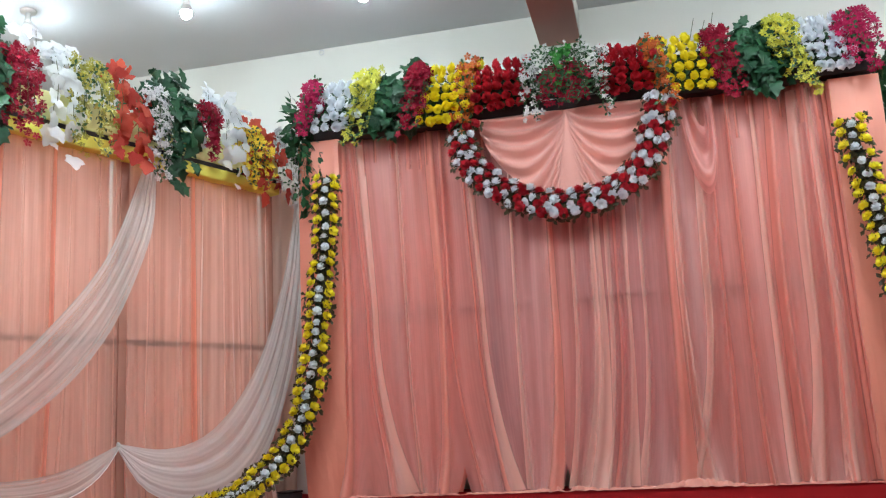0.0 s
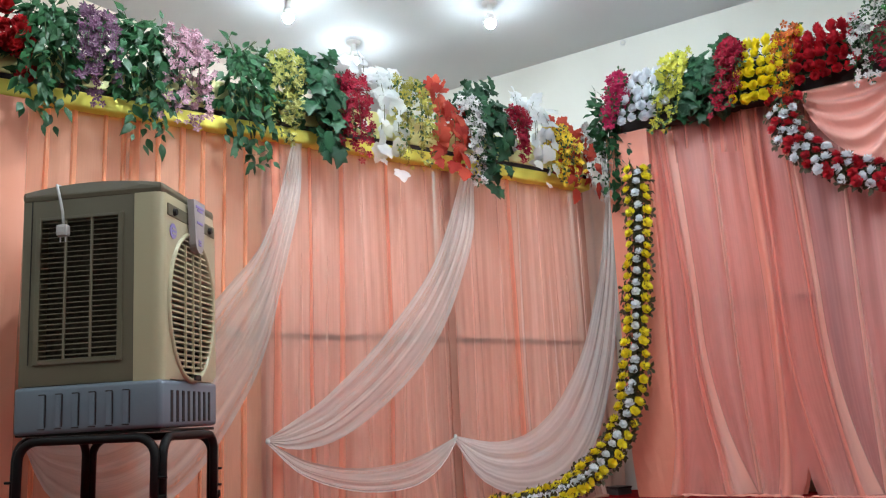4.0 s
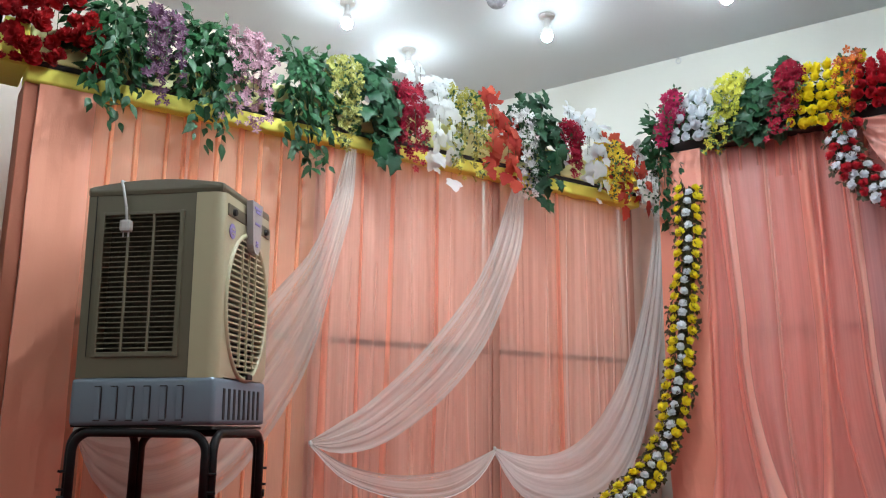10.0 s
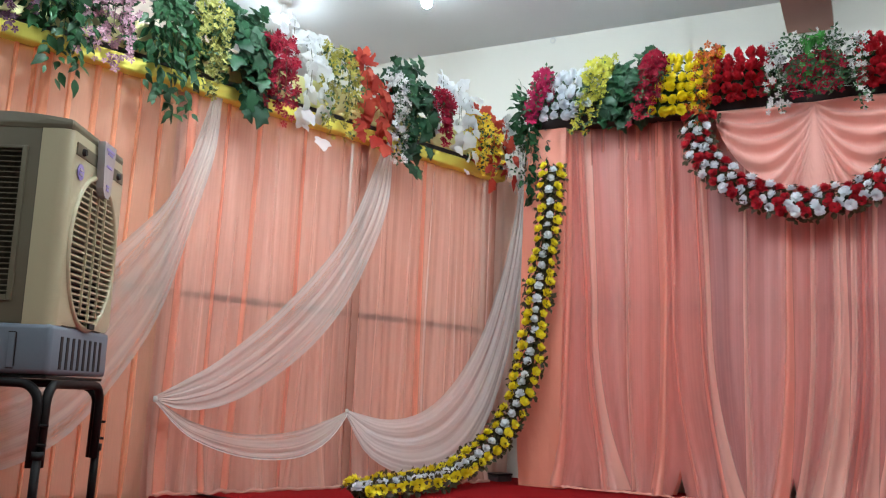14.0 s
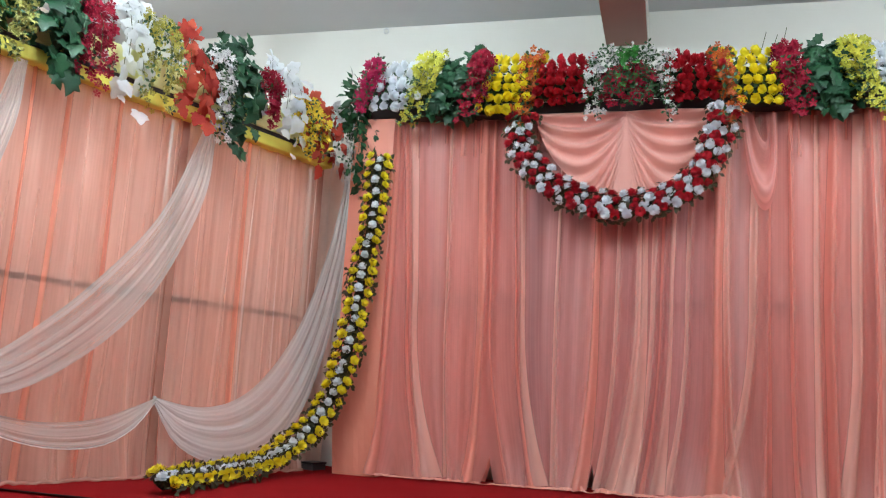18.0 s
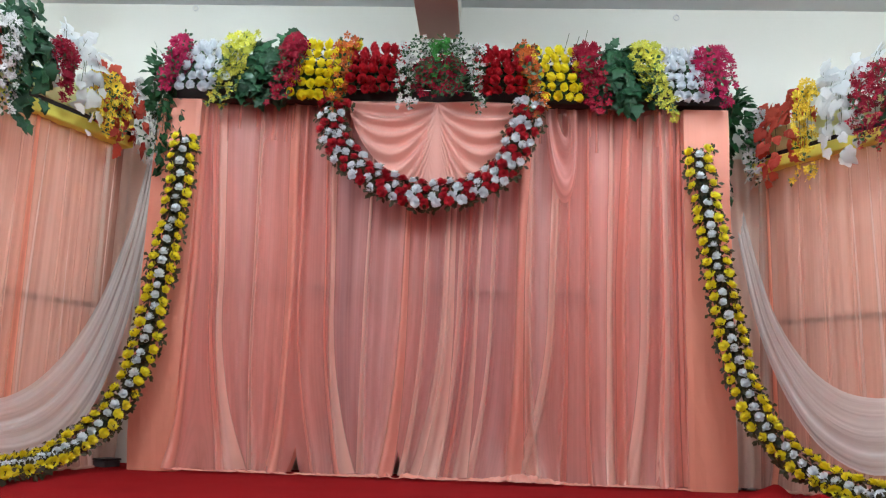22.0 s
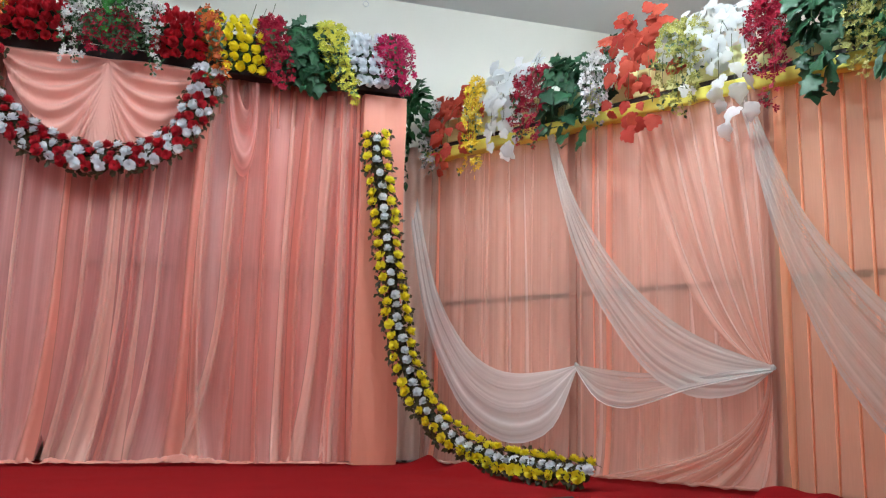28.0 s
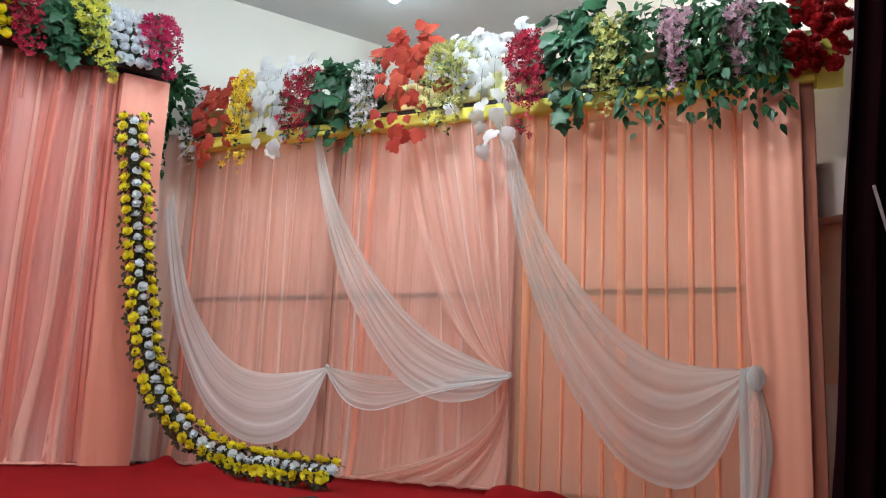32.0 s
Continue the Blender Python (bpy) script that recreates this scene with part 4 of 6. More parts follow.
tulle(RIGHT, (
    ([(-0.13, 1.88), (-0.116, 1.77), (0.007, 1.354), (0.136, 0.993), (0.323, 0.715), (0.516, 0.566), (0.717, 0.518), (0.942, 0.533), (1.105, 0.562)], [(-0.20, 1.88), (-0.177, 1.758), (-0.044, 1.285), (0.09, 0.857), (0.235, 0.552), (0.413, 0.297), (0.62, 0.165), (0.81, 0.15), (0.99, 0.254), (1.105, 0.546)]),
    ([(0.946, 1.89), (1.076, 1.522), (1.25, 1.222), (1.445, 0.969), (1.656, 0.774), (1.88, 0.646), (2.135, 0.55)], [(0.905, 1.88), (0.935, 1.78), (1.06, 1.393), (1.20, 1.043), (1.363, 0.77), (1.546, 0.53), (1.72, 0.424), (1.86, 0.40), (2.02, 0.44), (2.135, 0.534)]),
    ([(2.04, 1.93), (2.127, 1.66), (2.19, 1.49), (2.31, 1.21), (2.507, 0.924), (2.667, 0.752), (2.844, 0.639), (3.013, 0.597), (3.215, 0.59)], [(1.99, 1.91), (2.072, 1.60), (2.12, 1.36), (2.205, 1.033), (2.372, 0.605), (2.522, 0.354), (2.676, 0.166), (2.847, 0.078), (2.988, 0.093), (3.105, 0.239), (3.176, 0.428), (3.215, 0.575)]),
    ([(1.105, 0.56), (1.535, 0.517), (2.135, 0.535)], [(1.105, 0.545), (1.247, 0.39), (1.408, 0.346), (1.578, 0.382), (1.75, 0.44), (2.135, 0.525)])),
    ((1.105, 0.562), (2.135, 0.542), (3.215, 0.585)), 0.11, 9)


# ---- swag of peach cloth over the middle ----
def centre_swag():
    t = thing("centre_swag", (0.615, PANEL_Y - 0.08, 2.15), "peach satin swag gathered in the middle above the curtain", "swag")
    cx, zt = 0.615, 2.165

    def fn(a, b):
        th = math.pi * (1 + a)
        rr = 0.53 - 0.03 * math.sin(th * 2)
        s = b ** 0.9
        x, z = cx + s * rr * math.cos(th), zt + s * (0.50 * math.sin(th))
        w = min(1.0, abs(x - cx) / 0.54)
        sag = (zt - z) / (4 * w * (1 - w) * 0.5 + 0.14)
        side = min(1, w * 3)
        n = 0.085 + side * 0.026 * math.sin(sag * 38 + 1 + 1.5 * noise.noise((x * 3, z * 3, 0))) + (1 - side) * 0.012 * math.sin(a * 44) * s + 0.03 * s * (1 - s)
        return BACK(x, n, z)

    for nm, a0, a1, k in (("festoon", 0.0, 0.43, 64), ("middle_fall", 0.43, 0.57, 40), ("festoon", 0.57, 1.0, 64)):
        part(nm, sheet(lambda a, b: fn(a0 + (a1 - a0) * a, b), k, 30), M_SATIN_SOFT, t, smooth=True)


M_SATIN_SOFT = cloth("peach_satin", (0.95, 0.49, 0.41), (0.91, 0.42, 0.34), 0, 0.22, 0.38)
centre_swag()


# ---- flower and leaf meshes ----
def petals_bm(rings, seed, cup=0.5, nseg=2):
    """A flower from rings of petals: (count, radius, height, lift, width). Looks along +z, about 1 across."""
    r = random.Random(seed)
    bm = bmesh.new()
    base = bm.verts.new((0, 0, -0.05))
    for count, rad, h, lift, width in rings:
        off = r.uniform(0, 6)
        for k in range(count):
            th = off + k * math.tau / count + r.uniform(-0.25, 0.25)
            grow, up = r.uniform(0.8, 1.15), r.uniform(-0.07, 0.09)
            d, s = Vector((math.cos(th), math.sin(th), 0)), Vector((-math.sin(th), math.cos(th), 0))
            rows = []
            for j in range(nseg + 1):
                f = j / nseg
                mid = d * (0.06 + rad * grow * f ** 0.8) + Vector((0, 0, h * 0.4 + (lift + up) * f + cup * 0.12 * f * f))
                w = width * (0.45 + 0.55 * math.sin(min(1, 0.25 + f * 0.75) * 2.2))
                rows.append([bm.verts.new(mid - s * w + Vector((0, 0, 0.10 * f * r.uniform(-0.3, 1.2)))), bm.verts.new(mid - Vector((0, 0, 0.06))), bm.verts.new(mid + s * w + Vector((0, 0, 0.10 * f * r.uniform(-0.3, 1.2))))])
            for i in range(2):
                bm.faces.new((base, rows[0][i + 1], rows[0][i]))
            for r0, r1 in zip(rows, rows[1:]):
                for i in range(2):
                    bm.faces.new((r0[i], r0[i + 1], r1[i + 1], r1[i]))
    return bm


def rose_mesh(name, mat, seed):
    rings = ((3, 0.08, 0.70, 0.62, 0.12), (4, 0.18, 0.45, 0.66, 0.20), (5, 0.28, 0.20, 0.60, 0.26), (5, 0.42, 0.0, 0.38, 0.28))
    return meshed(name, petals_bm(rings, seed), mat)


def carnation_mesh(name, mat, seed):
    rings = ((5, 0.16, 0.50, 0.16, 0.14), (7, 0.30, 0.34, 0.16, 0.17), (8, 0.42, 0.16, 0.08, 0.20), (8, 0.48, 0.0, -0.06, 0.20))
    return meshed(name, petals_bm(rings, seed, 0.8), mat)


def outline_leaf(name, half, mat, bend=0.12, seed=1, curl=0.22):
    """A leaf along +y with normal +z, folded along its midrib, its edges curled and wavy; half: one half's edge (x, y)."""
    r = random.Random(seed)
    bm = bmesh.new()
    droop, twist = bend * r.uniform(0.6, 2.6), r.uniform(-0.25, 0.25)
    mids = [bm.verts.new((0, y, -droop * max(0, y - 0.2) ** 2)) for _, y in half]
    for sgn in (1, -1):
        k = r.uniform(0.6, 1.5)
        rows = []
        for i, (x, y) in enumerate(half):
            z = -droop * max(0, y - 0.2) ** 2 + twist * sgn * x * y
            if x < 0.001:
                rows.append((mids[i], mids[i], mids[i]))
                continue
            inner = bm.verts.new((sgn * x * 0.55, y, z + 0.16 * x))
            edge = bm.verts.new((sgn * x * 0.97, y, z + 0.18 * x - curl * k * x * x * 1.6 + r.uniform(-0.035, 0.035)))
            rows.append((mids[i], inner, edge))
        for p, q in zip(rows, rows[1:]):
            for c in (0, 1):
                quad = []
                for v in (p[c], p[c + 1], q[c + 1], q[c]):
                    if v not in quad:
                        quad.append(v)
                if len(quad) > 2:
                    bm.faces.new(quad if sgn > 0 else quad[::-1])
    return meshed(name, bm, mat)


FICUS = ((0, 0), (0.14, 0.12), (0.25, 0.32), (0.25, 0.50), (0.12, 0.80), (0, 1.06))
IVY = ((0, 0), (0.30, -0.10), (0.46, 0.10), (0.34, 0.30), (0.52, 0.50), (0.25, 0.60), (0.14, 0.82), (0, 1.0))
MAPLE = ((0, 0), (0.20, -0.13), (0.40, -0.04), (0.40, 0.12), (0.54, 0.22), (0.54, 0.40), (0.38, 0.46), (0.40, 0.64), (0.24, 0.74), (0.14, 0.92), (0, 1.0))
VINE = ((0, 0), (0.18, -0.14), (0.38, -0.10), (0.48, 0.06), (0.44, 0.22), (0.52, 0.40), (0.40, 0.56), (0.24, 0.66), (0.15, 0.86), (0, 1.0))

ROSES = {k: [rose_mesh("rose", m, s + i) for i in range(3)] for k, m, s in (("white", P_WHITE, 1), ("yellow", P_YELLOW, 5), ("red", P_RED, 9))}
CARNATIONS = {k: [carnation_mesh("flower", m, s + i) for i in range(3)] for k, m, s in (("white", P_WHITE, 21), ("yellow", P_YELLOW, 25), ("red", P_RED, 29), ("deep_red", P_DEEP_RED, 33))}
LEAVES = {k: [outline_leaf("leaf", half, m, 0.14, 40 + i) for i in range(4)] for k, half, m in (("ficus", FICUS, P_LEAF), ("ivy", IVY, P_IVY), ("orange", MAPLE, P_ORANGE_LEAF), ("white", VINE, P_WHITE_LEAF))}


def facing(p, ahead, up, size):
    """A pose whose z looks along ahead and y near up."""
    z = Vector(ahead).normalized()
    y = (Vector(up) - z * z.dot(Vector(up))).normalized()
    m = Matrix((y.cross(z), y, z)).transposed().to_4x4() @ Matrix.Diagonal((size, size, size, 1))
    m.translation = p
    return m


def near(v, amount, r):
    return Vector(v) + Vector((r.uniform(-1, 1), r.uniform(-1, 1), r.uniform(-1, 1))) * amount


def add_star(bm, p, ahead, size, r, n=5, length=1.0):
    """A small blossom of n pointed petals, joined into bm."""
    z = Vector(ahead).normalized()
    x = z.orthogonal().normalized()
    y = z.cross(x)
    off = r.uniform(0, 6)
    c = bm.verts.new(p)
    for k in range(n):
        th = off + k * math.tau / n
        d = x * math.cos(th) + y * math.sin(th)
        s = -x * math.sin(th) + y * math.cos(th)
        m = p + d * size * 0.32 * length + z * size * 0.10
        a, b = bm.verts.new(m - s * size * 0.17), bm.verts.new(m + s * size * 0.17)
        e = bm.verts.new(p + d * size * 0.55 * length + z * size * r.uniform(-0.05, 0.18))
        bm.faces.new((c, a, e))
        bm.faces.new((c, e, b))


def strands(place, u0, u1, ztop, zbot, count, r, n0=0.0, reach=0.13, lean=0.0):
    """Drooping stems of a bunch: they rise from the rail's middle, arch out and hang."""
    out = []
    uc, w = (u0 + u1) / 2, (u1 - u0)
    for k in range(count):
        f = (k + 0.5) / count
        ue = u0 + w * (0.10 + 0.80 * f) + r.uniform(-0.03, 0.03)
        low = zbot + (ztop - zbot) * (0.40 * abs(2 * f - 1) ** 2 * r.uniform(0.3, 1.0) + r.choice((0.0, 0.0, 0.12, 0.35)) * r.random())
        us = uc + (ue - uc) * 0.45 + r.uniform(-0.02, 0.02)
        peak = ztop + 0.03 - r.uniform(0.0, 0.07)
        out_n = n0 + reach * r.uniform(0.7, 1.2)
        pts = []
        for j in range(13):
            t = j / 12
            u = us + (ue - us) * t ** 0.6
            n = n0 - 0.03 + (out_n + 0.03 - n0) * math.sin(min(1, t * 1.6) * 1.57) - 0.02 * t
            z = peak - 0.10 * (1 - min(1, t * 4)) ** 2 - (peak - low) * max(0, t - 0.12) ** 1.25 / 0.88 ** 1.25
            pts.append(place(u + lean * ((ztop - z) / (ztop - zbot) - 0.5), n, z))
        out.append(pts)
    return out


def stems(lines, t, radius=0.0016):
    for pts in lines:
        part("stem", tube(pts[:10:3], radius, 4, None, False), M_STEM, t)


def leaf_bunch(place, u0, u1, ztop, zbot, kind, label, r, size=0.075, count=8, per=8, n0=0.03, reach=0.13, name="leaf_bunch", wild=0.35, crown=0, sprigs=3, lean=0.0, outward=0.5):
    t = thing(name, place((u0 + u1) / 2, n0, zbot), label, "artificial flowers", "flower bunches along the stage")
    lines = strands(place, u0, u1, ztop, zbot, count, r, n0, reach, lean)
    stems(lines, t)
    for pts in lines:
        for j in range(per):
            f = (j + r.random()) / per * 11.9
            i = min(11, int(f))
            p = pts[i].lerp(pts[i + 1], f - i)
            hang = (pts[i + 1] - pts[i]).normalized() * 0.6 + Vector((0, 0, -0.5)) + place.n * 0.35
            side = place.u * r.choice((-1, 1)) * r.uniform(0.2, 0.9)
            s = size * r.uniform(0.5, 1.25)
            put("leaf", LEAVES[kind][r.randrange(4)], t, facing(near(p, 0.012, r), near(place.n + Vector((0, 0, outward)), wild, r), hang + side, s))
    # sprigs that stand up out of it
    for _ in range(sprigs):
        u = r.uniform(u0, u1)
        a, b = place(u, n0, ztop - 0.06), place(u + r.uniform(-0.07, 0.07), n0 + r.uniform(-0.02, 0.06), ztop + r.uniform(0.01, 0.06))
        part("stem", tube([a, b], 0.0014, 4, None, False), M_STEM, t)
        for f in (0.45, 0.75, 1.0):
            put("leaf", LEAVES[kind][r.randrange(4)], t, facing(a.lerp(b, f), near(place.n + Vector((0, 0, 0.2)), 0.6, r), near(b - a, 0.08, r) * 6 + place.u * r.choice((-0.7, 0.7)), size * r.uniform(0.6, 0.95)))
    # the bushy crown of the bunch
    for _ in range(crown):
        a, h, d = r.uniform(-1, 1), r.uniform(-1, 1), r.uniform(0.2, 1)
        k = max(1.0, math.sqrt(a * a + h * h))
        p = place((u0 + u1) / 2 + a / k * (u1 - u0) * 0.60 - 0.35 * lean, n0 + 0.02 + 0.10 * d * math.sqrt(max(0.1, 1 - (a * a + h * h) / (k * k * 1.2))), ztop - 0.17 + h / k * 0.18)
        put("leaf", LEAVES[kind][r.randrange(4)], t, facing(p, near(place.n + Vector((0, 0, 0.3 + 0.6 * h)) + place.u * a * 0.5, wild, r), near(place.u * a + Vector((0, 0, -0.6 + 0.9 * max(0, h))), 0.4, r), size * r.uniform(0.7, 1.2)))
    return t


def spray_bunch(place, u0, u1, ztop, zbot, mat, label, r, size=0.034, count=8, per=20, n0=0.04, reach=0.12, leaf=0, name="blossom_bunch", fill=70, lean=0.0):
    t = thing(name, place((u0 + u1) / 2, n0, zbot), label, "artificial flowers", "flower bunches along the stage")
    lines = strands(place, u0, u1, ztop, zbot, count, r, n0, reach, lean)
    stems(lines, t)
    bm, lb = bmesh.new(), bmesh.new()
    for pts in lines:
        for j in range(per):
            f = (j + r.random()) / per * 11.9
            i = min(11, int(f))
            p = near(pts[i].lerp(pts[i + 1], f - i), 0.022, r)
            add_star(bm, p, near(place.n + Vector((0, 0, 0.2)), 0.8, r), size * r.uniform(0.7, 1.25), r)
            if leaf and r.random() < leaf:
                add_star(lb, near(p, 0.015, r), near(place.n, 0.9, r), size * 1.3, r, 3, 1.2)
    for _ in range(fill):
        a, h = r.uniform(-1, 1), r.uniform(-1, 1)
        k = max(1.0, math.sqrt(a * a + h * h))
        p = place((u0 + u1) / 2 + a / k * (u1 - u0) * 0.5 - 0.3 * lean, n0 + 0.03 + 0.08 * math.sqrt(max(0.1, 1 - (a * a + h * h) / (k * k * 1.2))), ztop - 0.12 + h / k * 0.13)
        add_star(bm, p, near(place.n + Vector((0, 0, 0.3)), 0.8, r), size * r.uniform(0.7, 1.25), r)
    part("blossoms", bm, mat, t, kind="stuff")
    if leaf:
        part("small_leaves", lb, B_LEAF, t, kind="stuff")
    return t


def rose_bunch(place, u0, u1, ztop, zbot, colour, label, r, cols=4, rows=6, size=0.075, slant=0.0, n0=0.085):
    """Roses set in slanting rows on the dark foam, each on its own."""
    t = thing("rose_bunch", place((u0 + u1) / 2, n0, zbot), label, "artificial flowers", "flower bunches along the stage")
    lb = bmesh.new()
    for j in range(rows):
        f = (j + 0.5) / rows
        for i in range(cols + (j % 2)):
            u = u0 + (u1 - u0) * (i + 0.5 - 0.25 * (j % 2) + r.uniform(-0.12, 0.12)) / cols + slant * (f - 0.5)
            z = zbot + (ztop - zbot) * f + r.uniform(-0.008, 0.008)
            n = n0 + 0.10 * math.cos((f - 0.28) * 2.1) + r.uniform(-0.01, 0.01)
            tilt = place.n * 0.7 + Vector((0, 0, -0.45 + 1.3 * f)) + place.u * (r.uniform(-0.2, 0.2) + 4.0 * slant)
            p = place(u, n, z)
            put("rose", ROSES[colour][r.randrange(3)], t, facing(p, near(tilt, 0.15, r), near((0, 0, 1), 0.4, r), size * r.uniform(0.85, 1.12)) @ Matrix.Diagonal((0.9, 0.9, 0.95, 1)))
            add_star(lb, p - tilt.normalized() * 0.012, near(tilt, 0.3, r), size * 1.05, r, 4, 1.0)
    part("foliage", lb, B_LEAF, t, kind="stuff")
    return t


# ---- dark flower tray over the back frame ----
tray = thing("flower_tray", (0.62, PANEL_Y - 0.02, 2.17), "long dark foam tray that holds the flowers over the back frame", "flower tray")


def tray_fn(a, b):
    x = -0.98 + a * 3.26
    th = -0.5 + b * 2.4
    z = 2.30 + (0.135 + 0.012 * noise.noise((x * 9, b * 4, 0))) * math.sin(th)
    return Vector((x, PANEL_Y + 0.0 - 0.105 * math.cos(th) - 0.012 * noise.noise((x * 12, b * 6, 4)), z))


part("foam", sheet(tray_fn, 120, 10), M_FOAM, tray, smooth=True)
part("board", box(-0.98, PANEL_Y - 0.095, 2.165, 2.28, PANEL_Y + 0.10, 2.235, 0.006), M_EDGE, tray)

r = random.Random(77)
MAG = "magenta artificial blossom spray arching over the foam"
CRI = "dark crimson artificial blossoms hanging in clusters"
WHR = "white artificial rosebuds set in rows on dark foam"
YER = "bright yellow artificial roses set in rows on dark foam"
RER = "deep red artificial roses massed on dark foam"
YGR = "yellow-green artificial blossom spray drooping over the edge"
IVL = "bunch of dark green artificial ivy leaves"
ORA = "orange artificial lily blossoms drooping over the edge"
for u0, u1, z1, z0, mat, lab in ((-1.02, -0.87, 2.52, 2.16, B_MAGENTA, MAG), (-0.72, -0.52, 2.54, 2.05, B_YGREEN, YGR), (-0.33, -0.20, 2.54, 2.08, B_CRIMSON, CRI), (-0.02, 0.12, 2.55, 2.04, B_ORANGE, ORA),
                                 (1.09, 1.23, 2.52, 2.03, B_ORANGE, ORA), (1.42, 1.58, 2.51, 2.05, B_CRIMSON, CRI), (1.77, 1.97, 2.52, 2.01, B_YGREEN, YGR), (2.10, 2.34, 2.49, 2.09, B_MAGENTA, MAG)):
    wide = mat is B_ORANGE
    spray_bunch(BACK, u0, u1, z1, z0, mat, lab, r, 0.050 if wide else 0.040, 5 if wide else 7, 17 if wide else 26, 0.09 if wide else 0.115, 0.13, 0.3 if wide else 0.15, fill=24 if wide else 70, lean=(0.10 if wide else 0.17 if mat is B_YGREEN else 0.09) * (-1 if u0 < 0.6 else 1))
for u0, u1, z1, z0, col, lab, c, n in ((-0.90, -0.64, 2.49, 2.19, "white", WHR, 4, 6), (-0.23, 0.05, 2.50, 2.15, "yellow", YER, 5, 6), (0.10, 0.40, 2.48, 2.19, "red", RER, 5, 6),
                                       (0.82, 1.12, 2.48, 2.19, "red", RER, 5, 6), (1.19, 1.43, 2.49, 2.15, "yellow", YER, 4, 6), (1.93, 2.15, 2.48, 2.17, "white", WHR, 4, 6)):
    rose_bunch(BACK, u0, u1, z1, z0, col, lab, r, c, n, 0.068 if col == "red" else 0.069, (0.0 if col == "red" else 0.12) * (1 if u0 < 0.6 else -1))
for u0, u1, z1, z0 in ((-0.57, -0.25, 2.49, 2.09), (1.55, 1.85, 2.49, 2.07)):
    leaf_bunch(BACK, u0, u1, z1, z0, "ivy", IVL, r, 0.080, 9, 10, 0.10, 0.12, wild=0.8, crown=64, sprigs=2, lean=0.08 * (-1 if u0 < 0.6 else 1))
t = leaf_bunch(BACK, -0.42, -0.22, 2.66, 2.44, "ivy", "sprig of dark ivy standing above the flowers", r, 0.075, 3, 3, 0.0, 0.04, sprigs=0)
# middle basket
SIL = "white-silver artificial blossoms arching round the middle basket"
spray_bunch(BACK, 0.37, 0.49, 2.50, 2.02, B_SILVER, SIL, r, 0.036, 4, 20, 0.12, 0.13, 0.5, fill=10)
spray_bunch(BACK, 0.78, 0.90, 2.50, 2.02, B_SILVER, SIL, r, 0.036, 4, 20, 0.12, 0.13, 0.5, fill=10)
spray_bunch(BACK, 0.42, 0.86, 2.53, 2.37, B_SILVER, SIL, r, 0.034, 10, 9, 0.10, 0.11, 0.9, fill=26)
spray_bunch(BACK, 0.46, 0.82, 2.38, 2.13, B_CRIMSON, "dark red small blossoms with green leaves under the silver arch", r, 0.038, 12, 13, 0.17, 0.12, 1.6, fill=30)
spray_bunch(BACK, 0.55, 0.70, 2.48, 2.34, B_GREEN, "bright green plastic sprig in the middle basket", r, 0.042, 5, 6, 0.22, 0.09, fill=8)
for u, z in ((1.36, 2.64), (1.42, 2.62), (1.47, 2.66)):
    t = thing("bare_twig", BACK(u, 0.02, 2.45), "thin bare twig standing above the flowers", "twig")
    part("twig", tube([BACK(u - 0.03, 0.02, 2.42), BACK(u, 0.02, 2.52), BACK(u + 0.03, 0.02, z)], 0.002, 5), M_STEM, t)

for u, lean in ((3.02, -0.10), (2.76, -0.08), (2.32, -0.13), (2.30, -0.10)):
    t = thing("bare_twig", LEFT(u, 0.04, 2.18), "thin bare twig standing above the wing's flowers", "twig")
    part("twig", tube([LEFT(u, 0.04, 2.15), LEFT(u + lean * 0.4, 0.05, 2.26), LEFT(u + lean, 0.05, 2.33)], 0.0018, 5), M_STEM, t)

# ---- bunches along the wings ----
LAB = {"red": "deep red artificial carnation cluster on the rail's end", "ficus": "glossy dark green artificial leaf spray hanging from the rail", "purple": "dusky purple artificial wisteria spray", "lilac": "pale lilac-pink artificial wisteria spray",
       "ygreen": "yellow-green artificial blossom spray hanging from the rail", "ivy": "dark green artificial ivy hanging from the rail", "crimson": "crimson artificial blossom clusters hanging from the rail", "white": "large white artificial leaves hanging from the rail",
       "olive": "olive-yellow artificial blossom spray hanging from the rail", "orange": "orange-red artificial maple leaves hanging from the rail", "silver": "silver-white artificial blossom spray hanging from the rail", "yellow": "golden yellow artificial blossom spray hanging from the rail"}
SPRAYS = {"purple": B_PURPLE, "lilac": B_LILAC, "ygreen": B_DULL_YGREEN, "crimson": B_CRIMSON, "olive": B_OLIVE, "silver": B_SILVER, "yellow": B_YELLOW, "red": B_RED}


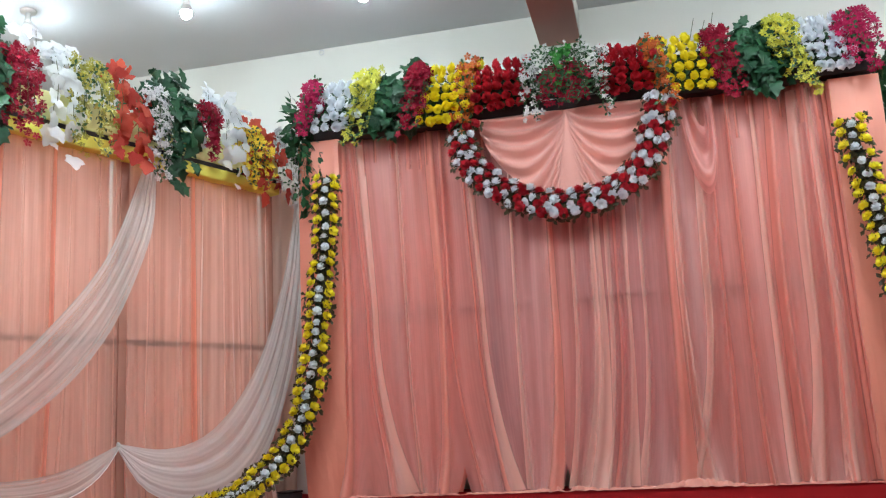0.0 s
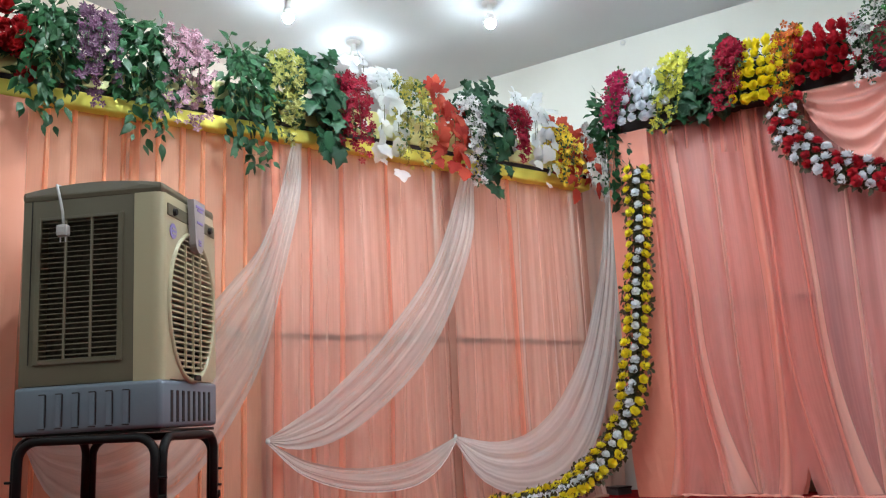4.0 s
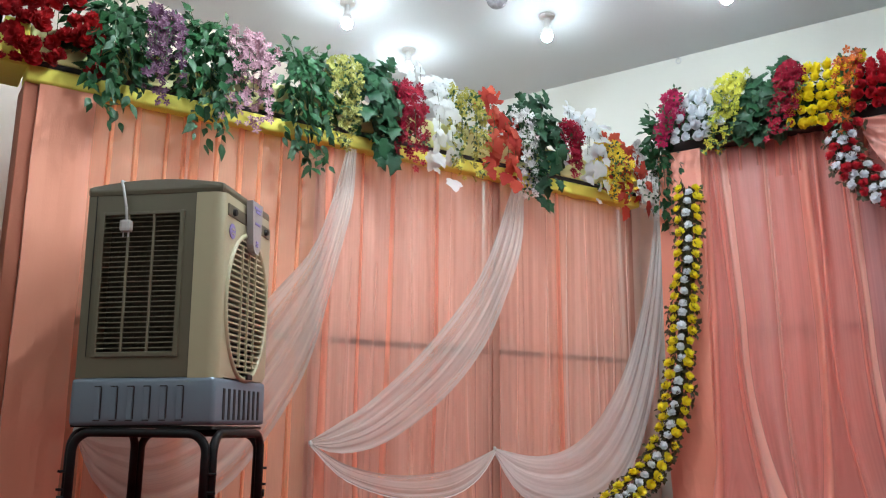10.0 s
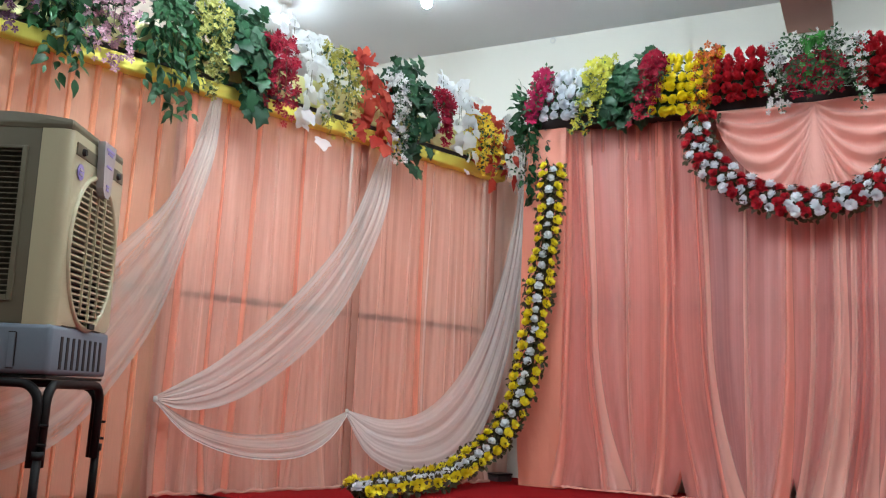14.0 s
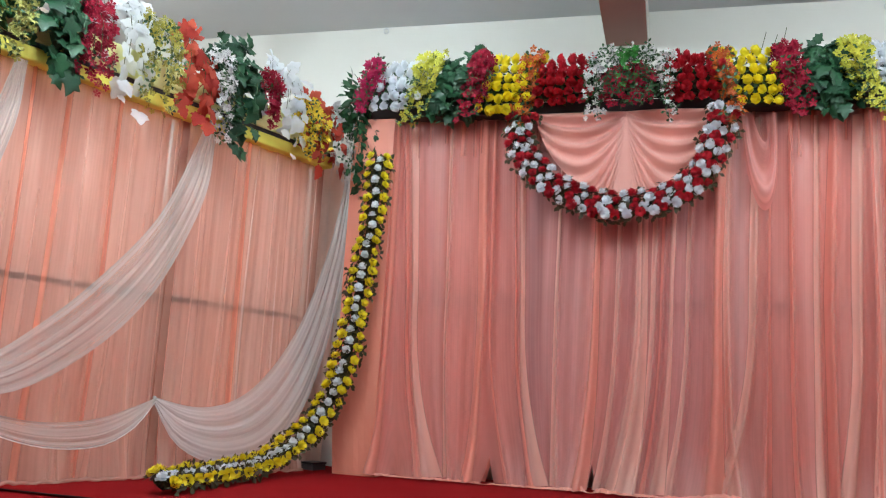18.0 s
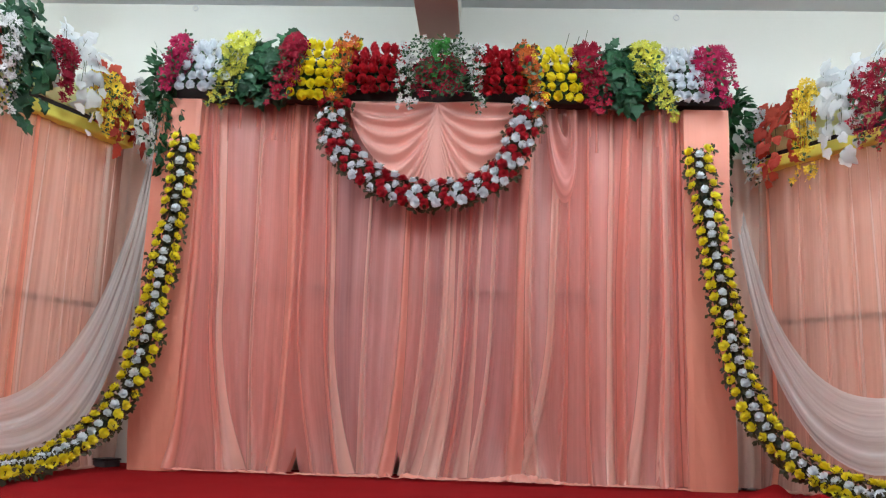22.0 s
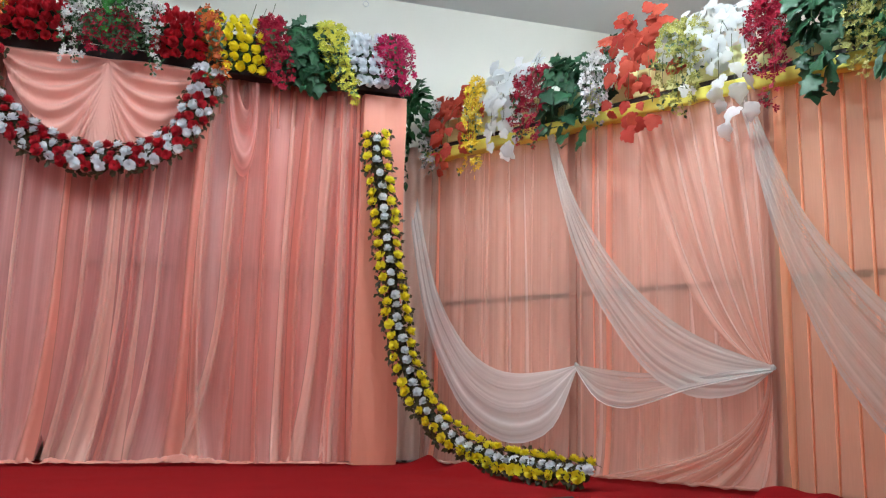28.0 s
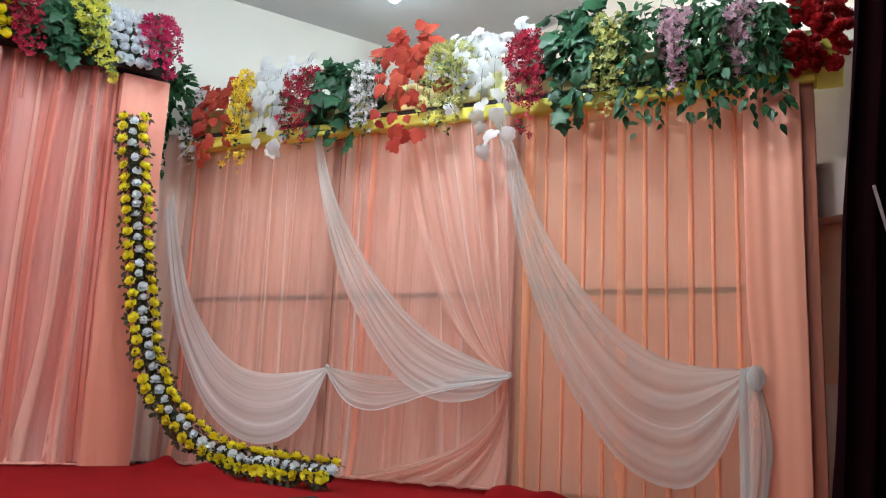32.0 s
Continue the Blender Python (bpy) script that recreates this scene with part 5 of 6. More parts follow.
def dress(place, rows, seed):
    r = random.Random(seed)
    for kind, u0, u1, z1, z0 in rows:
        if kind == "red":
            t = thing("carnation_cluster", place((u0 + u1) / 2, 0.1, z0), LAB[kind], "artificial flowers", "flower bunches along the stage")
            stems(strands(place, u0, u1, z1, z0, 6, r, 0.02, 0.10), t)
            for k in range(64):
                a, h = r.uniform(0, 1), (k + r.random()) / 64
                p = place(u0 + (u1 - u0) * (0.5 + (a - 0.5) * (0.75 + 0.45 * h)), 0.05 + 0.09 * math.sin(h * 2.6) * r.uniform(0.6, 1.1), z1 - (z1 - z0) * h)
                put("flower", CARNATIONS["deep_red"][r.randrange(3)], t, facing(p, near(place.n + Vector((0, 0, 0.4)), 0.7, r), near((0, 0, 1), 0.5, r), 0.064 * r.uniform(0.75, 1.2)))
        elif kind in SPRAYS:
            spray_bunch(place, u0, u1, z1, z0, SPRAYS[kind], LAB[kind], r, 0.040 if kind == "crimson" else 0.036, 7, 26, 0.05, 0.14, 0.25 if kind in ("ygreen", "olive", "silver", "yellow") else 0.06)
        elif kind == "ficus":
            leaf_bunch(place, u0 - 0.01, u1 + 0.01, z1, z0, "ficus", LAB[kind], r, 0.064, 9, 26, 0.15 if u0 < -0.1 else 0.03, 0.15, wild=0.75, crown=150, sprigs=5)
        elif kind == "ivy":
            leaf_bunch(place, u0, u1, z1, z0, "ivy", LAB[kind], r, 0.090, 6, 11, 0.03, 0.14, wild=0.75, crown=34)
        else:
            leaf_bunch(place, u0, u1, z1, z0, kind, LAB[kind], r, 0.084, int(9 * (u1 - u0)) + 2, 8, 0.04, 0.14, "leaf_bunch", 0.6, int(50 * (u1 - u0)), 4, 0.0, 0.15)


dress(LEFT, (("red", 3.21, 3.58, 2.30, 1.90), ("ficus", 2.97, 3.29, 2.28, 1.70), ("purple", 2.86, 3.05, 2.28, 1.80), ("ficus", 2.58, 2.88, 2.28, 1.65), ("lilac", 2.40, 2.69, 2.28, 1.77), ("ficus", 2.11, 2.42, 2.27, 1.64),
             ("ygreen", 1.96, 2.17, 2.28, 1.78), ("ivy", 1.73, 1.99, 2.27, 1.76), ("crimson", 1.59, 1.83, 2.24, 1.74), ("white", 1.36, 1.62, 2.30, 1.73), ("olive", 1.21, 1.48, 2.28, 1.74), ("orange", 0.98, 1.22, 2.26, 1.75),
             ("silver", 0.84, 1.04, 2.26, 1.72), ("ivy", 0.65, 0.96, 2.33, 1.71), ("crimson", 0.52, 0.69, 2.26, 1.91), ("white", 0.27, 0.58, 2.32, 1.77), ("yellow", 0.16, 0.38, 2.20, 1.81), ("orange", -0.03, 0.28, 2.21, 1.74),
             ("silver", -0.15, 0.09, 2.26, 1.70), ("ficus", -0.22, 0.02, 2.40, 1.62)), 101)
dress(RIGHT, (("ficus", -0.16, 0.08, 2.30, 1.60), ("silver", 0.02, 0.17, 2.20, 1.70), ("orange", 0.10, 0.41, 2.22, 1.71), ("yellow", 0.36, 0.55, 2.28, 1.62), ("white", 0.47, 0.86, 2.29, 1.74), ("crimson", 0.70, 1.02, 2.24, 1.74),
              ("ivy", 0.92, 1.28, 2.26, 1.70), ("silver", 1.19, 1.41, 2.23, 1.80), ("orange", 1.32, 1.71, 2.33, 1.62), ("ygreen", 1.62, 1.93, 2.26, 1.74), ("white", 1.78, 2.20, 2.30, 1.62), ("crimson", 2.08, 2.33, 2.25, 1.64),
              ("ivy", 2.27, 2.58, 2.36, 1.66), ("ygreen", 2.50, 2.74, 2.28, 1.74), ("ficus", 2.60, 2.95, 2.30, 1.65), ("lilac", 2.84, 3.02, 2.26, 1.80), ("ficus", 2.92, 3.22, 2.28, 1.66), ("lilac", 3.15, 3.30, 2.24, 1.86),
              ("ficus", 3.18, 3.46, 2.27, 1.61), ("red", 3.41, 3.66, 2.26, 1.88)), 131)


# ---- garlands ----
def garland(name, points, rows, pitch, label, side_of, out_of, r, size, leaf_mat, spread):
    """Flowers in rows along a curve on a leafy rope; rows: (offset across, colours in turn)."""
    t = thing(name, points[-1], label, "garland", "flower garlands")
    n = 60
    path = [curve(points, k / n) for k in range(n + 1)]
    part("rope", tube(path, spread * 0.55, 7), M_FOAM, t, "", True)
    length = sum((b - a).length for a, b in zip(path, path[1:]))
    lb = bmesh.new()
    steps = int(length / pitch)
    for k in range(steps):
        for row, (off, cols) in enumerate(rows):
            f = min(0.999, (k + 0.5 + 0.5 * (row % 2) + r.uniform(-0.15, 0.15)) / steps)
            p = curve(points, f)
            d = (curve(points, min(1, f + 0.01)) - curve(points, max(0, f - 0.01))).normalized()
            out = out_of(f)
            side = d.cross(out).normalized() * side_of
            q = p + side * (off + r.uniform(-0.18, 0.18)) * spread + out * (spread * 0.55 + 0.012)
            look_to = near(out * 0.8 + side * off * 0.8 - d * 0.45, 0.3, r)
            put("flower", CARNATIONS[cols[(k + row) % len(cols)]][r.randrange(3)], t, facing(q, look_to, near((0, 0, 1), 0.4, r), size * r.uniform(0.84, 1.14) * (0.9 if off == 0 else 1.0)))
            for _ in range(5):
                add_star(lb, near(q - out * 0.018 + side * r.uniform(-0.5, 0.5) * spread, 0.012, r), near(out + side * off, 0.5, r), size * 1.25, r, 3, 1.1)
    part("leaves", lb, leaf_mat, t, kind="stuff")
    return t


LG = "garland of white flowers edged with yellow, trailing onto the carpet"
r = random.Random(5)
left_pts = [Vector(p) for p in ((-0.85, 5.13, 1.89), (-0.866, 5.12, 1.50), (-0.90, 5.11, 1.155), (-0.93, 5.10, 0.85), (-0.985, 5.08, 0.55), (-1.06, 5.03, 0.33), (-1.14, 4.92, 0.19), (-1.19, 4.72, 0.095), (-1.20, 4.40, 0.055), (-1.195, 4.05, 0.05), (-1.205, 3.70, 0.045))]
garland("flower_garland", left_pts, ((-0.92, ("yellow",)), (0, ("white",)), (0.92, ("yellow",))), 0.062, LG, 1, lambda f: Vector((0.25, -1, 0.35 + 1.2 * max(0, f - 0.6))).normalized(), r, 0.054, P_OLIVE, 0.053)
right_pts = [Vector(p) for p in ((2.10, 5.13, 1.86), (2.15, 5.12, 1.50), (2.19, 5.11, 1.25), (2.235, 5.10, 0.94), (2.29, 5.08, 0.635), (2.36, 5.03, 0.40), (2.46, 4.93, 0.24), (2.58, 4.78, 0.12), (2.70, 4.58, 0.065), (2.79, 4.32, 0.05), (2.89, 4.02, 0.045))]
garland("flower_garland", right_pts, ((-0.92, ("yellow",)), (0, ("white",)), (0.92, ("yellow",))), 0.062, LG, 1, lambda f: Vector((-0.25, -1, 0.35 + 0.9 * max(0, f - 0.6))).normalized(), r, 0.054, P_OLIVE, 0.053)
ring = [BACK(x, 0.15, z) for x, z in ((0.03, 2.13), (0.0, 1.99), (0.06, 1.84), (0.19, 1.71), (0.38, 1.61), (0.575, 1.57), (0.76, 1.59), (0.95, 1.67), (1.07, 1.82), (1.125, 1.99), (1.15, 2.13))]
garland("flower_ring", ring, ((-1.15, ("red", "white")), (-0.4, ("white", "red")), (0.4, ("red", "white")), (1.15, ("white", "red"))), 0.060, "half-ring garland of red and white flowers round the peach swag", 1, lambda f: Vector((0, -1, 0.35)), r, 0.054, P_OLIVE, 0.053)


# ---- air cooler on its stand ----
STAND_POSE = Matrix(((-0.8825, -0.4704, 0), (-0.4704, 0.8825, 0), (0, 0, 1))).transposed().to_4x4()
STAND_POSE.translation = (-1.512, 2.25, 0)
# the cooler leans by a degree on its stand
CK = Matrix.Translation((-1.85, 2.35, 0.485)) @ Matrix.Rotation(math.radians(-1.0), 4, Vector((-0.76, 0.65, 0))) @ Matrix.Translation((1.85, -2.35, -0.485)) @ STAND_POSE
M_KHAKI = surface("khaki_plastic", (0.125, 0.112, 0.070), (0.105, 0.094, 0.058), 0.45, 3, 0.06, 90)
M_SLAT = surface("khaki_slat_plastic", (0.20, 0.18, 0.12), (0.17, 0.15, 0.10), 0.4, 3, 0.06, 90)
M_CREAM = surface("cream_plastic", (0.43, 0.395, 0.255), (0.38, 0.35, 0.225), 0.28, 3, 0.05, 90)
M_TANK = surface("blue_grey_plastic", (0.150, 0.190, 0.232), (0.125, 0.162, 0.20), 0.5, 3, 0.06, 90)
M_PAD = surface("brown_wood_wool_pad", (0.085, 0.080, 0.060), (0.022, 0.020, 0.015), 0.95, 60, 0.9, 160)
# near black: knobs, badge and seams, and shade painted into the openings
M_DARK = surface("dark_trim_and_shade", (0.018, 0.014, 0.012), (0.010, 0.008, 0.007), 0.8)
M_STAND = surface("black_painted_steel", (0.006, 0.006, 0.0065), (0.010, 0.010, 0.010), 0.5)
M_STAND.node_tree.nodes["Principled BSDF"].inputs["Specular IOR Level"].default_value = 0.2
M_STICKER = surface("violet_sticker", (0.20, 0.17, 0.48), (0.28, 0.25, 0.52), 0.35, 30)
M_STICKER_PALE = surface("pale_sticker", (0.40, 0.38, 0.37), (0.30, 0.29, 0.30), 0.35, 30)


def cooler():
    A, B, Z0, ZT, ZL, WRAP = 0.500, 0.494, 0.487, 0.650, 1.301, 0.090
    t = thing("air_cooler", CK @ Vector((A / 2, B / 2, Z0)), "khaki and cream plastic air cooler with a blue-grey tank", "air cooler")
    # body with window for the grille on its side: built as strips round the opening
    g0, g1, h0, h1 = 0.148, 0.430, 0.738, 1.226
    sides = bmesh.new()
    lo = [sides.verts.new(CK @ Vector((x, 0, z))) for x, z in ((WRAP, ZT), (A, ZT), (A, ZL), (WRAP, ZL))]
    li = [sides.verts.new(CK @ Vector((x, 0, z))) for x, z in ((g0, h0), (g1, h0), (g1, h1), (g0, h1))]
    ld = [sides.verts.new(CK @ Vector((x, 0.04, z))) for x, z in ((g0, h0), (g1, h0), (g1, h1), (g0, h1))]
    for k in range(4):
        j = (k + 1) % 4
        sides.faces.new((lo[k], lo[j], li[j], li[k]))
        sides.faces.new((li[k], li[j], ld[j], ld[k]))
    body = part("side_panel", sides, M_KHAKI, t, "khaki side panel round the grille")
    part("far_panel", box(A - 0.02, 0.022, ZT, A, B, ZL, 0, CK), M_KHAKI, t)
    part("rear_panel", box(0.02, B - 0.02, ZT, A - 0.02, B, ZL, 0, CK), M_KHAKI, t)
    part("corner_seam", box(0.466, -0.002, 0.722, 0.469, 0.001, ZL, 0, CK), M_DARK, body)
    part("shell_seam", box(WRAP - 0.001, -0.003, ZT, WRAP + 0.002, 0.001, ZL, 0, CK), M_DARK, body)
    fr = bmesh.new()
    for x0, x1, z0, z1 in ((g0 - 0.018, g0, h0 - 0.018, h1 + 0.012), (g1, g1 + 0.018, h0 - 0.018, h1 + 0.012), (g0, g1, h0 - 0.018, h0), (g0, g1, h1, h1 + 0.012)):
        box(x0, -0.008, z0, x1, 0.02, z1, 0.003, CK, fr)
    part("grille_frame", fr, M_KHAKI, t)
    part("cooling_pad", box(g0, 0.045, h0, g1, 0.06, h1, 0, CK), M_PAD, t, "dark fibrous pad behind the slats")
    slat = meshed("slat", box(g0, -0.002, -0.0011, g1, 0.010, 0.0011, 0), M_SLAT, False)
    for k in range(27):
        z = h0 + 0.012 + (h1 - h0 - 0.02) * k / 26
        put("slat", slat, t, CK @ pose(0, 0, z, 18))
    for x in (0.245, 0.340):
        part("rib", box(x - 0.003, -0.006, h0, x + 0.003, 0.004, h1, 0, CK), M_SLAT, t)
    # lid with a rounded, slightly crowned top
    lid = box(-0.010, -0.006, ZL - 0.002, A + 0.006, B + 0.004, 1.337, 0.016, CK)
    bmesh.ops.subdivide_edges(lid, edges=[e for e in lid.edges if e.calc_length() > 0.2], cuts=7, use_grid_fill=True)
    for v in lid.verts:
        if v.co.z > 1.322:
            q = CK.inverted() @ v.co
            v.co.z += 0.022 * max(0.0, 1 - ((q.x - A / 2) / (A / 2)) ** 2)
    part("lid", lid, M_KHAKI, t, "khaki lid with rounded edges")
    # cream front shell with a big oval opening
    oc, ob, ra, rb = 0.252, 0.918, 0.218, 0.280
    sh = bmesh.new()
    N = 48

    def rim(k, s, x):
        th = math.tau * k / N
        return CK @ Vector((x, oc + s * ra * math.cos(th), ob + s * rb * math.sin(th)))

    def edge(k):
        th = math.tau * k / N
        c, s = math.cos(th), math.sin(th)
        y0, y1, z0, z1 = 0.028 - oc, B - oc, ZT - ob, ZL - ob
        f = min((y1 / c if c > 1e-6 else 1e9), (y0 / c if c < -1e-6 else 1e9), (z1 / s if s > 1e-6 else 1e9), (z0 / s if s < -1e-6 else 1e9))
        return CK @ Vector((-0.012, oc + f * c, ob + f * s))

    outer, inner, deep = [sh.verts.new(edge(k)) for k in range(N)], [sh.verts.new(rim(k, 0.94, -0.016)) for k in range(N)], [sh.verts.new(rim(k, 0.94, 0.02)) for k in range(N)]
    back = [sh.verts.new((CK @ Vector((0.03, 0, 0))) - (CK @ Vector((-0.012, 0, 0))) + v.co) for v in outer]
    for k in range(N):
        j = (k + 1) % N
        sh.faces.new((outer[k], outer[j], inner[j], inner[k]))
        sh.faces.new((inner[k], inner[j], deep[j], deep[k]))
        sh.faces.new((back[k], back[j], outer[j], outer[k]))
    bmesh.ops.recalc_face_normals(sh, faces=sh.faces[:])
    front = part("front_shell", sh, M_CREAM, t, "cream front shell with an oval opening")
    corner = bmesh.new()
    arc = [(WRAP, -0.004)] + [(0.028 - 0.040 * math.sin(k * math.pi / 16), 0.028 - 0.032 * math.cos(k * math.pi / 16)) for k in range(9)] + [(-0.012, 0.060)]
    low, high = [corner.verts.new(CK @ Vector((x, y, ZT - 0.004))) for x, y in arc], [corner.verts.new(CK @ Vector((x, y, ZL))) for x, y in arc]
    for k in range(len(arc) - 1):
        corner.faces.new((low[k], low[k + 1], high[k + 1], high[k]))
    part("front_corner", corner, M_CREAM, front, "rounded glossy cream corner", True)
    ringbm = bmesh.new()
    rings = [[ringbm.verts.new(rim(k, s, x)) for k in range(N)] for s, x in ((1.0, -0.014), (0.99, -0.022), (0.955, -0.025), (0.925, -0.018), (0.925, 0.0))]
    for r0, r1 in zip(rings, rings[1:]):
        for k in range(N):
            ringbm.faces.new((r0[k], r0[(k + 1) % N], r1[(k + 1) % N], r1[k]))
    part("oval_ring", ringbm, M_CREAM, t, "raised cream oval ring", True)
    # dark plate behind the louvres paints the shade inside
    part("fan_shade_plate", box(0.05, 0.02, 0.66, 0.06, B - 0.02, 1.21, 0, CK), M_DARK, t, "dark plate put in for the shade of the fan opening")
    for k in range(24):
        z = ob - rb * 0.90 + rb * 1.80 * (k + 0.5) / 24
        hw = ra * 0.925 * math.sqrt(max(0.02, 1 - ((z - ob) / (rb * 0.925)) ** 2))
        part("louvre", box(-0.018, oc - hw, z - 0.0025, 0.008, oc + hw, z + 0.0035, 0, CK), M_CREAM, t)
    for y in (oc - 0.07, oc, oc + 0.07):
        hh = rb * 0.86 * math.sqrt(1 - ((y - oc) / (ra * 0.9)) ** 2)
        part("louvre_rib", box(-0.022, y - 0.003, ob - hh, -0.014, y + 0.003, ob + hh, 0, CK), M_CREAM, t)
    part("badge", box(-0.040, oc - 0.025, ob - rb * 0.96, -0.030, oc + 0.025, ob - rb * 0.89, 0.003, CK), M_DARK, t, "small dark badge")
    # control strip, its tongue-shaped label and a round sticker
    part("control_strip", box(-0.017, 0.035, 1.224, -0.010, B - 0.012, 1.268, 0.003, CK), M_KHAKI, t)
    for y in (0.085, 0.420):
        kb = bmesh.new()
        bmesh.ops.create_cone(kb, cap_ends=True, segments=20, radius1=0.014, radius2=0.011, depth=0.012)
        bmesh.ops.transform(kb, matrix=CK @ pose(-0.022, y, 1.243, 0, -90), verts=kb.verts)
        part("knob", kb, M_DARK, t)
    tg = bmesh.new()
    prof = [(y, 1.318) for y in (0.195, 0.305)] + [(0.252 + 0.040 * math.cos(a), 1.165 + 0.045 * math.sin(a)) for a in [-k * math.pi / 10 for k in range(11)]]
    f0 = [tg.verts.new(CK @ Vector((-0.046, y, z))) for y, z in prof]
    f1 = [tg.verts.new(CK @ Vector((-0.020, y, z))) for y, z in prof]
    tg.faces.new(f0)
    for k in range(len(prof)):
        tg.faces.new((f0[k], f0[(k + 1) % len(prof)], f1[(k + 1) % len(prof)], f1[k]))
    bmesh.ops.recalc_face_normals(tg, faces=tg.faces[:])
    tongue = part("front_label", tg, M_STICKER_PALE, t, "tongue-shaped pale label with violet print")
    for z, w in ((1.295, 0.036), (1.282, 0.024), (1.235, 0.026), (1.165, 0.012), (1.152, 0.012)):
        part("print_bar", box(-0.0485, 0.250 - w, z - 0.005, -0.0465, 0.250 + w, z + 0.004, 0, CK), M_STICKER, tongue, "violet print")
    st = bmesh.new()
    bmesh.ops.create_cone(st, cap_ends=True, segments=24, radius1=0.028, radius2=0.028, depth=0.002)
    bmesh.ops.transform(st, matrix=CK @ pose(-0.0165, 0.078, 1.172, 0, -90), verts=st.verts)
    sticker = part("round_sticker", st, M_STICKER, t, "round violet sticker")
    for z in (1.180, 1.164):
        part("print_bar", box(-0.0195, 0.064, z - 0.004, -0.018, 0.092, z + 0.003, 0, CK), M_STICKER_PALE, sticker)
    # tank; dark strips on its face paint the shade of the recessed slots
    part("tank", box(-0.014, -0.012, Z0, A + 0.008, B + 0.006, ZT - 0.002, 0.016, CK), M_TANK, t, "blue-grey water tank", True)
    for k in range(6):
        x = 0.094 + k * 0.0592
        part("slot_shade", box(x, -0.0155, 0.510, x + 0.003, -0.011, 0.618, 0, CK), M_DARK, t)
        part("slot_face", box(x + 0.005, -0.016, 0.507, x + 0.026, -0.011, 0.617, 0.002, CK), M_TANK, t)
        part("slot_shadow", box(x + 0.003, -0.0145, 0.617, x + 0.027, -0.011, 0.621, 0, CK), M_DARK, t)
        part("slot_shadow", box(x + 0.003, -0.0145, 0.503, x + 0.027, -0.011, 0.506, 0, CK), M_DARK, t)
    for k in range(8):
        y = 0.062 + k * 0.049
        part("slot_shade", box(-0.0165, y, 0.505, -0.012, y + 0.018, 0.612, 0, CK), M_DARK, t)
    # cable over the lid with its plug hanging on the grille
    part("cable", tube([CK @ Vector(p) for p in ((0.40, 0.14, 1.360), (0.385, 0.05, 1.361), (0.374, -0.008, 1.352), (0.360, -0.020, 1.32), (0.345, -0.018, 1.25), (0.338, -0.024, 1.20))], 0.005, 8), M_GREY_PLASTIC, t, "grey-white cable", True)
    plug = part("plug", box(0.315, -0.046, 1.158, 0.356, -0.012, 1.202, 0.012, CK), M_GREY_PLASTIC, t, "grey-white mains plug")
    for x in (0.326, 0.345):
        part("pin", tube([CK @ Vector((x, -0.029, 1.158)), CK @ Vector((x, -0.029, 1.140))], 0.0025, 6), M_STEEL_WHITE, plug)


cooler()


def cooler_stand():
    t = thing("cooler_stand", STAND_POSE @ Vector((0.235, 0.245, FLOOR)), "black steel tube stand under the air cooler", "stand")
    z1 = 0.474
    part("top_frame", box(-0.005, 0.0, z1 + 0.003, 0.505, 0.490, z1 + 0.013, 0.002, STAND_POSE), M_STAND, t)
    corners = [(-0.01, -0.005), (0.505, -0.005), (0.505, 0.495), (-0.01, 0.495)]
    for (x0, y0), (x1, y1) in zip(corners, corners[1:] + corners[:1]):
        d = Vector((x1 - x0, y1 - y0, 0)).normalized() * 0.018
        a, b = Vector((x0, y0, 0)) + d, Vector((x1, y1, 0)) - d
        pts = [a + Vector((0, 0, 0.20))]
        for k in range(7):
            th = k / 6 * math.pi / 2
            pts.append(a + d.normalized() * 0.065 * (1 - math.cos(th)) + Vector((0, 0, z1 - 0.078 + 0.065 * math.sin(th))))
        for k in range(7):
            th = (1 - k / 6) * math.pi / 2
            pts.append(b - d.normalized() * 0.065 * (1 - math.cos(th)) + Vector((0, 0, z1 - 0.078 + 0.065 * math.sin(th))))
        pts.append(b + Vector((0, 0, 0.20)))
        part("bent_tube", tube([STAND_POSE @ p for p in pts], 0.0155, 10), M_STAND, t, "", True)
    for x, y in corners:
        leg = part("leg", tube([STAND_POSE @ Vector((x, y, 0.24)), STAND_POSE @ Vector((x, y, FLOOR + 0.012))], 0.014, 10), M_STAND, t, "", True)
        part("collar", tube([STAND_POSE @ Vector((x, y, 0.25)), STAND_POSE @ Vector((x, y, 0.225))], 0.020, 10), M_STAND, leg, "", True)
        part("foot", tube([STAND_POSE @ Vector((x, y, FLOOR + 0.014)), STAND_POSE @ Vector((x, y, FLOOR + 0.001))], 0.019, 10), M_BLACK_PLASTIC, leg)
        for z in (0.33, 0.27):
            part("bolt", tube([STAND_POSE @ Vector((x - 0.024, y, z)), STAND_POSE @ Vector((x + 0.024, y, z))], 0.005, 6), M_STAND, leg)


cooler_stand()


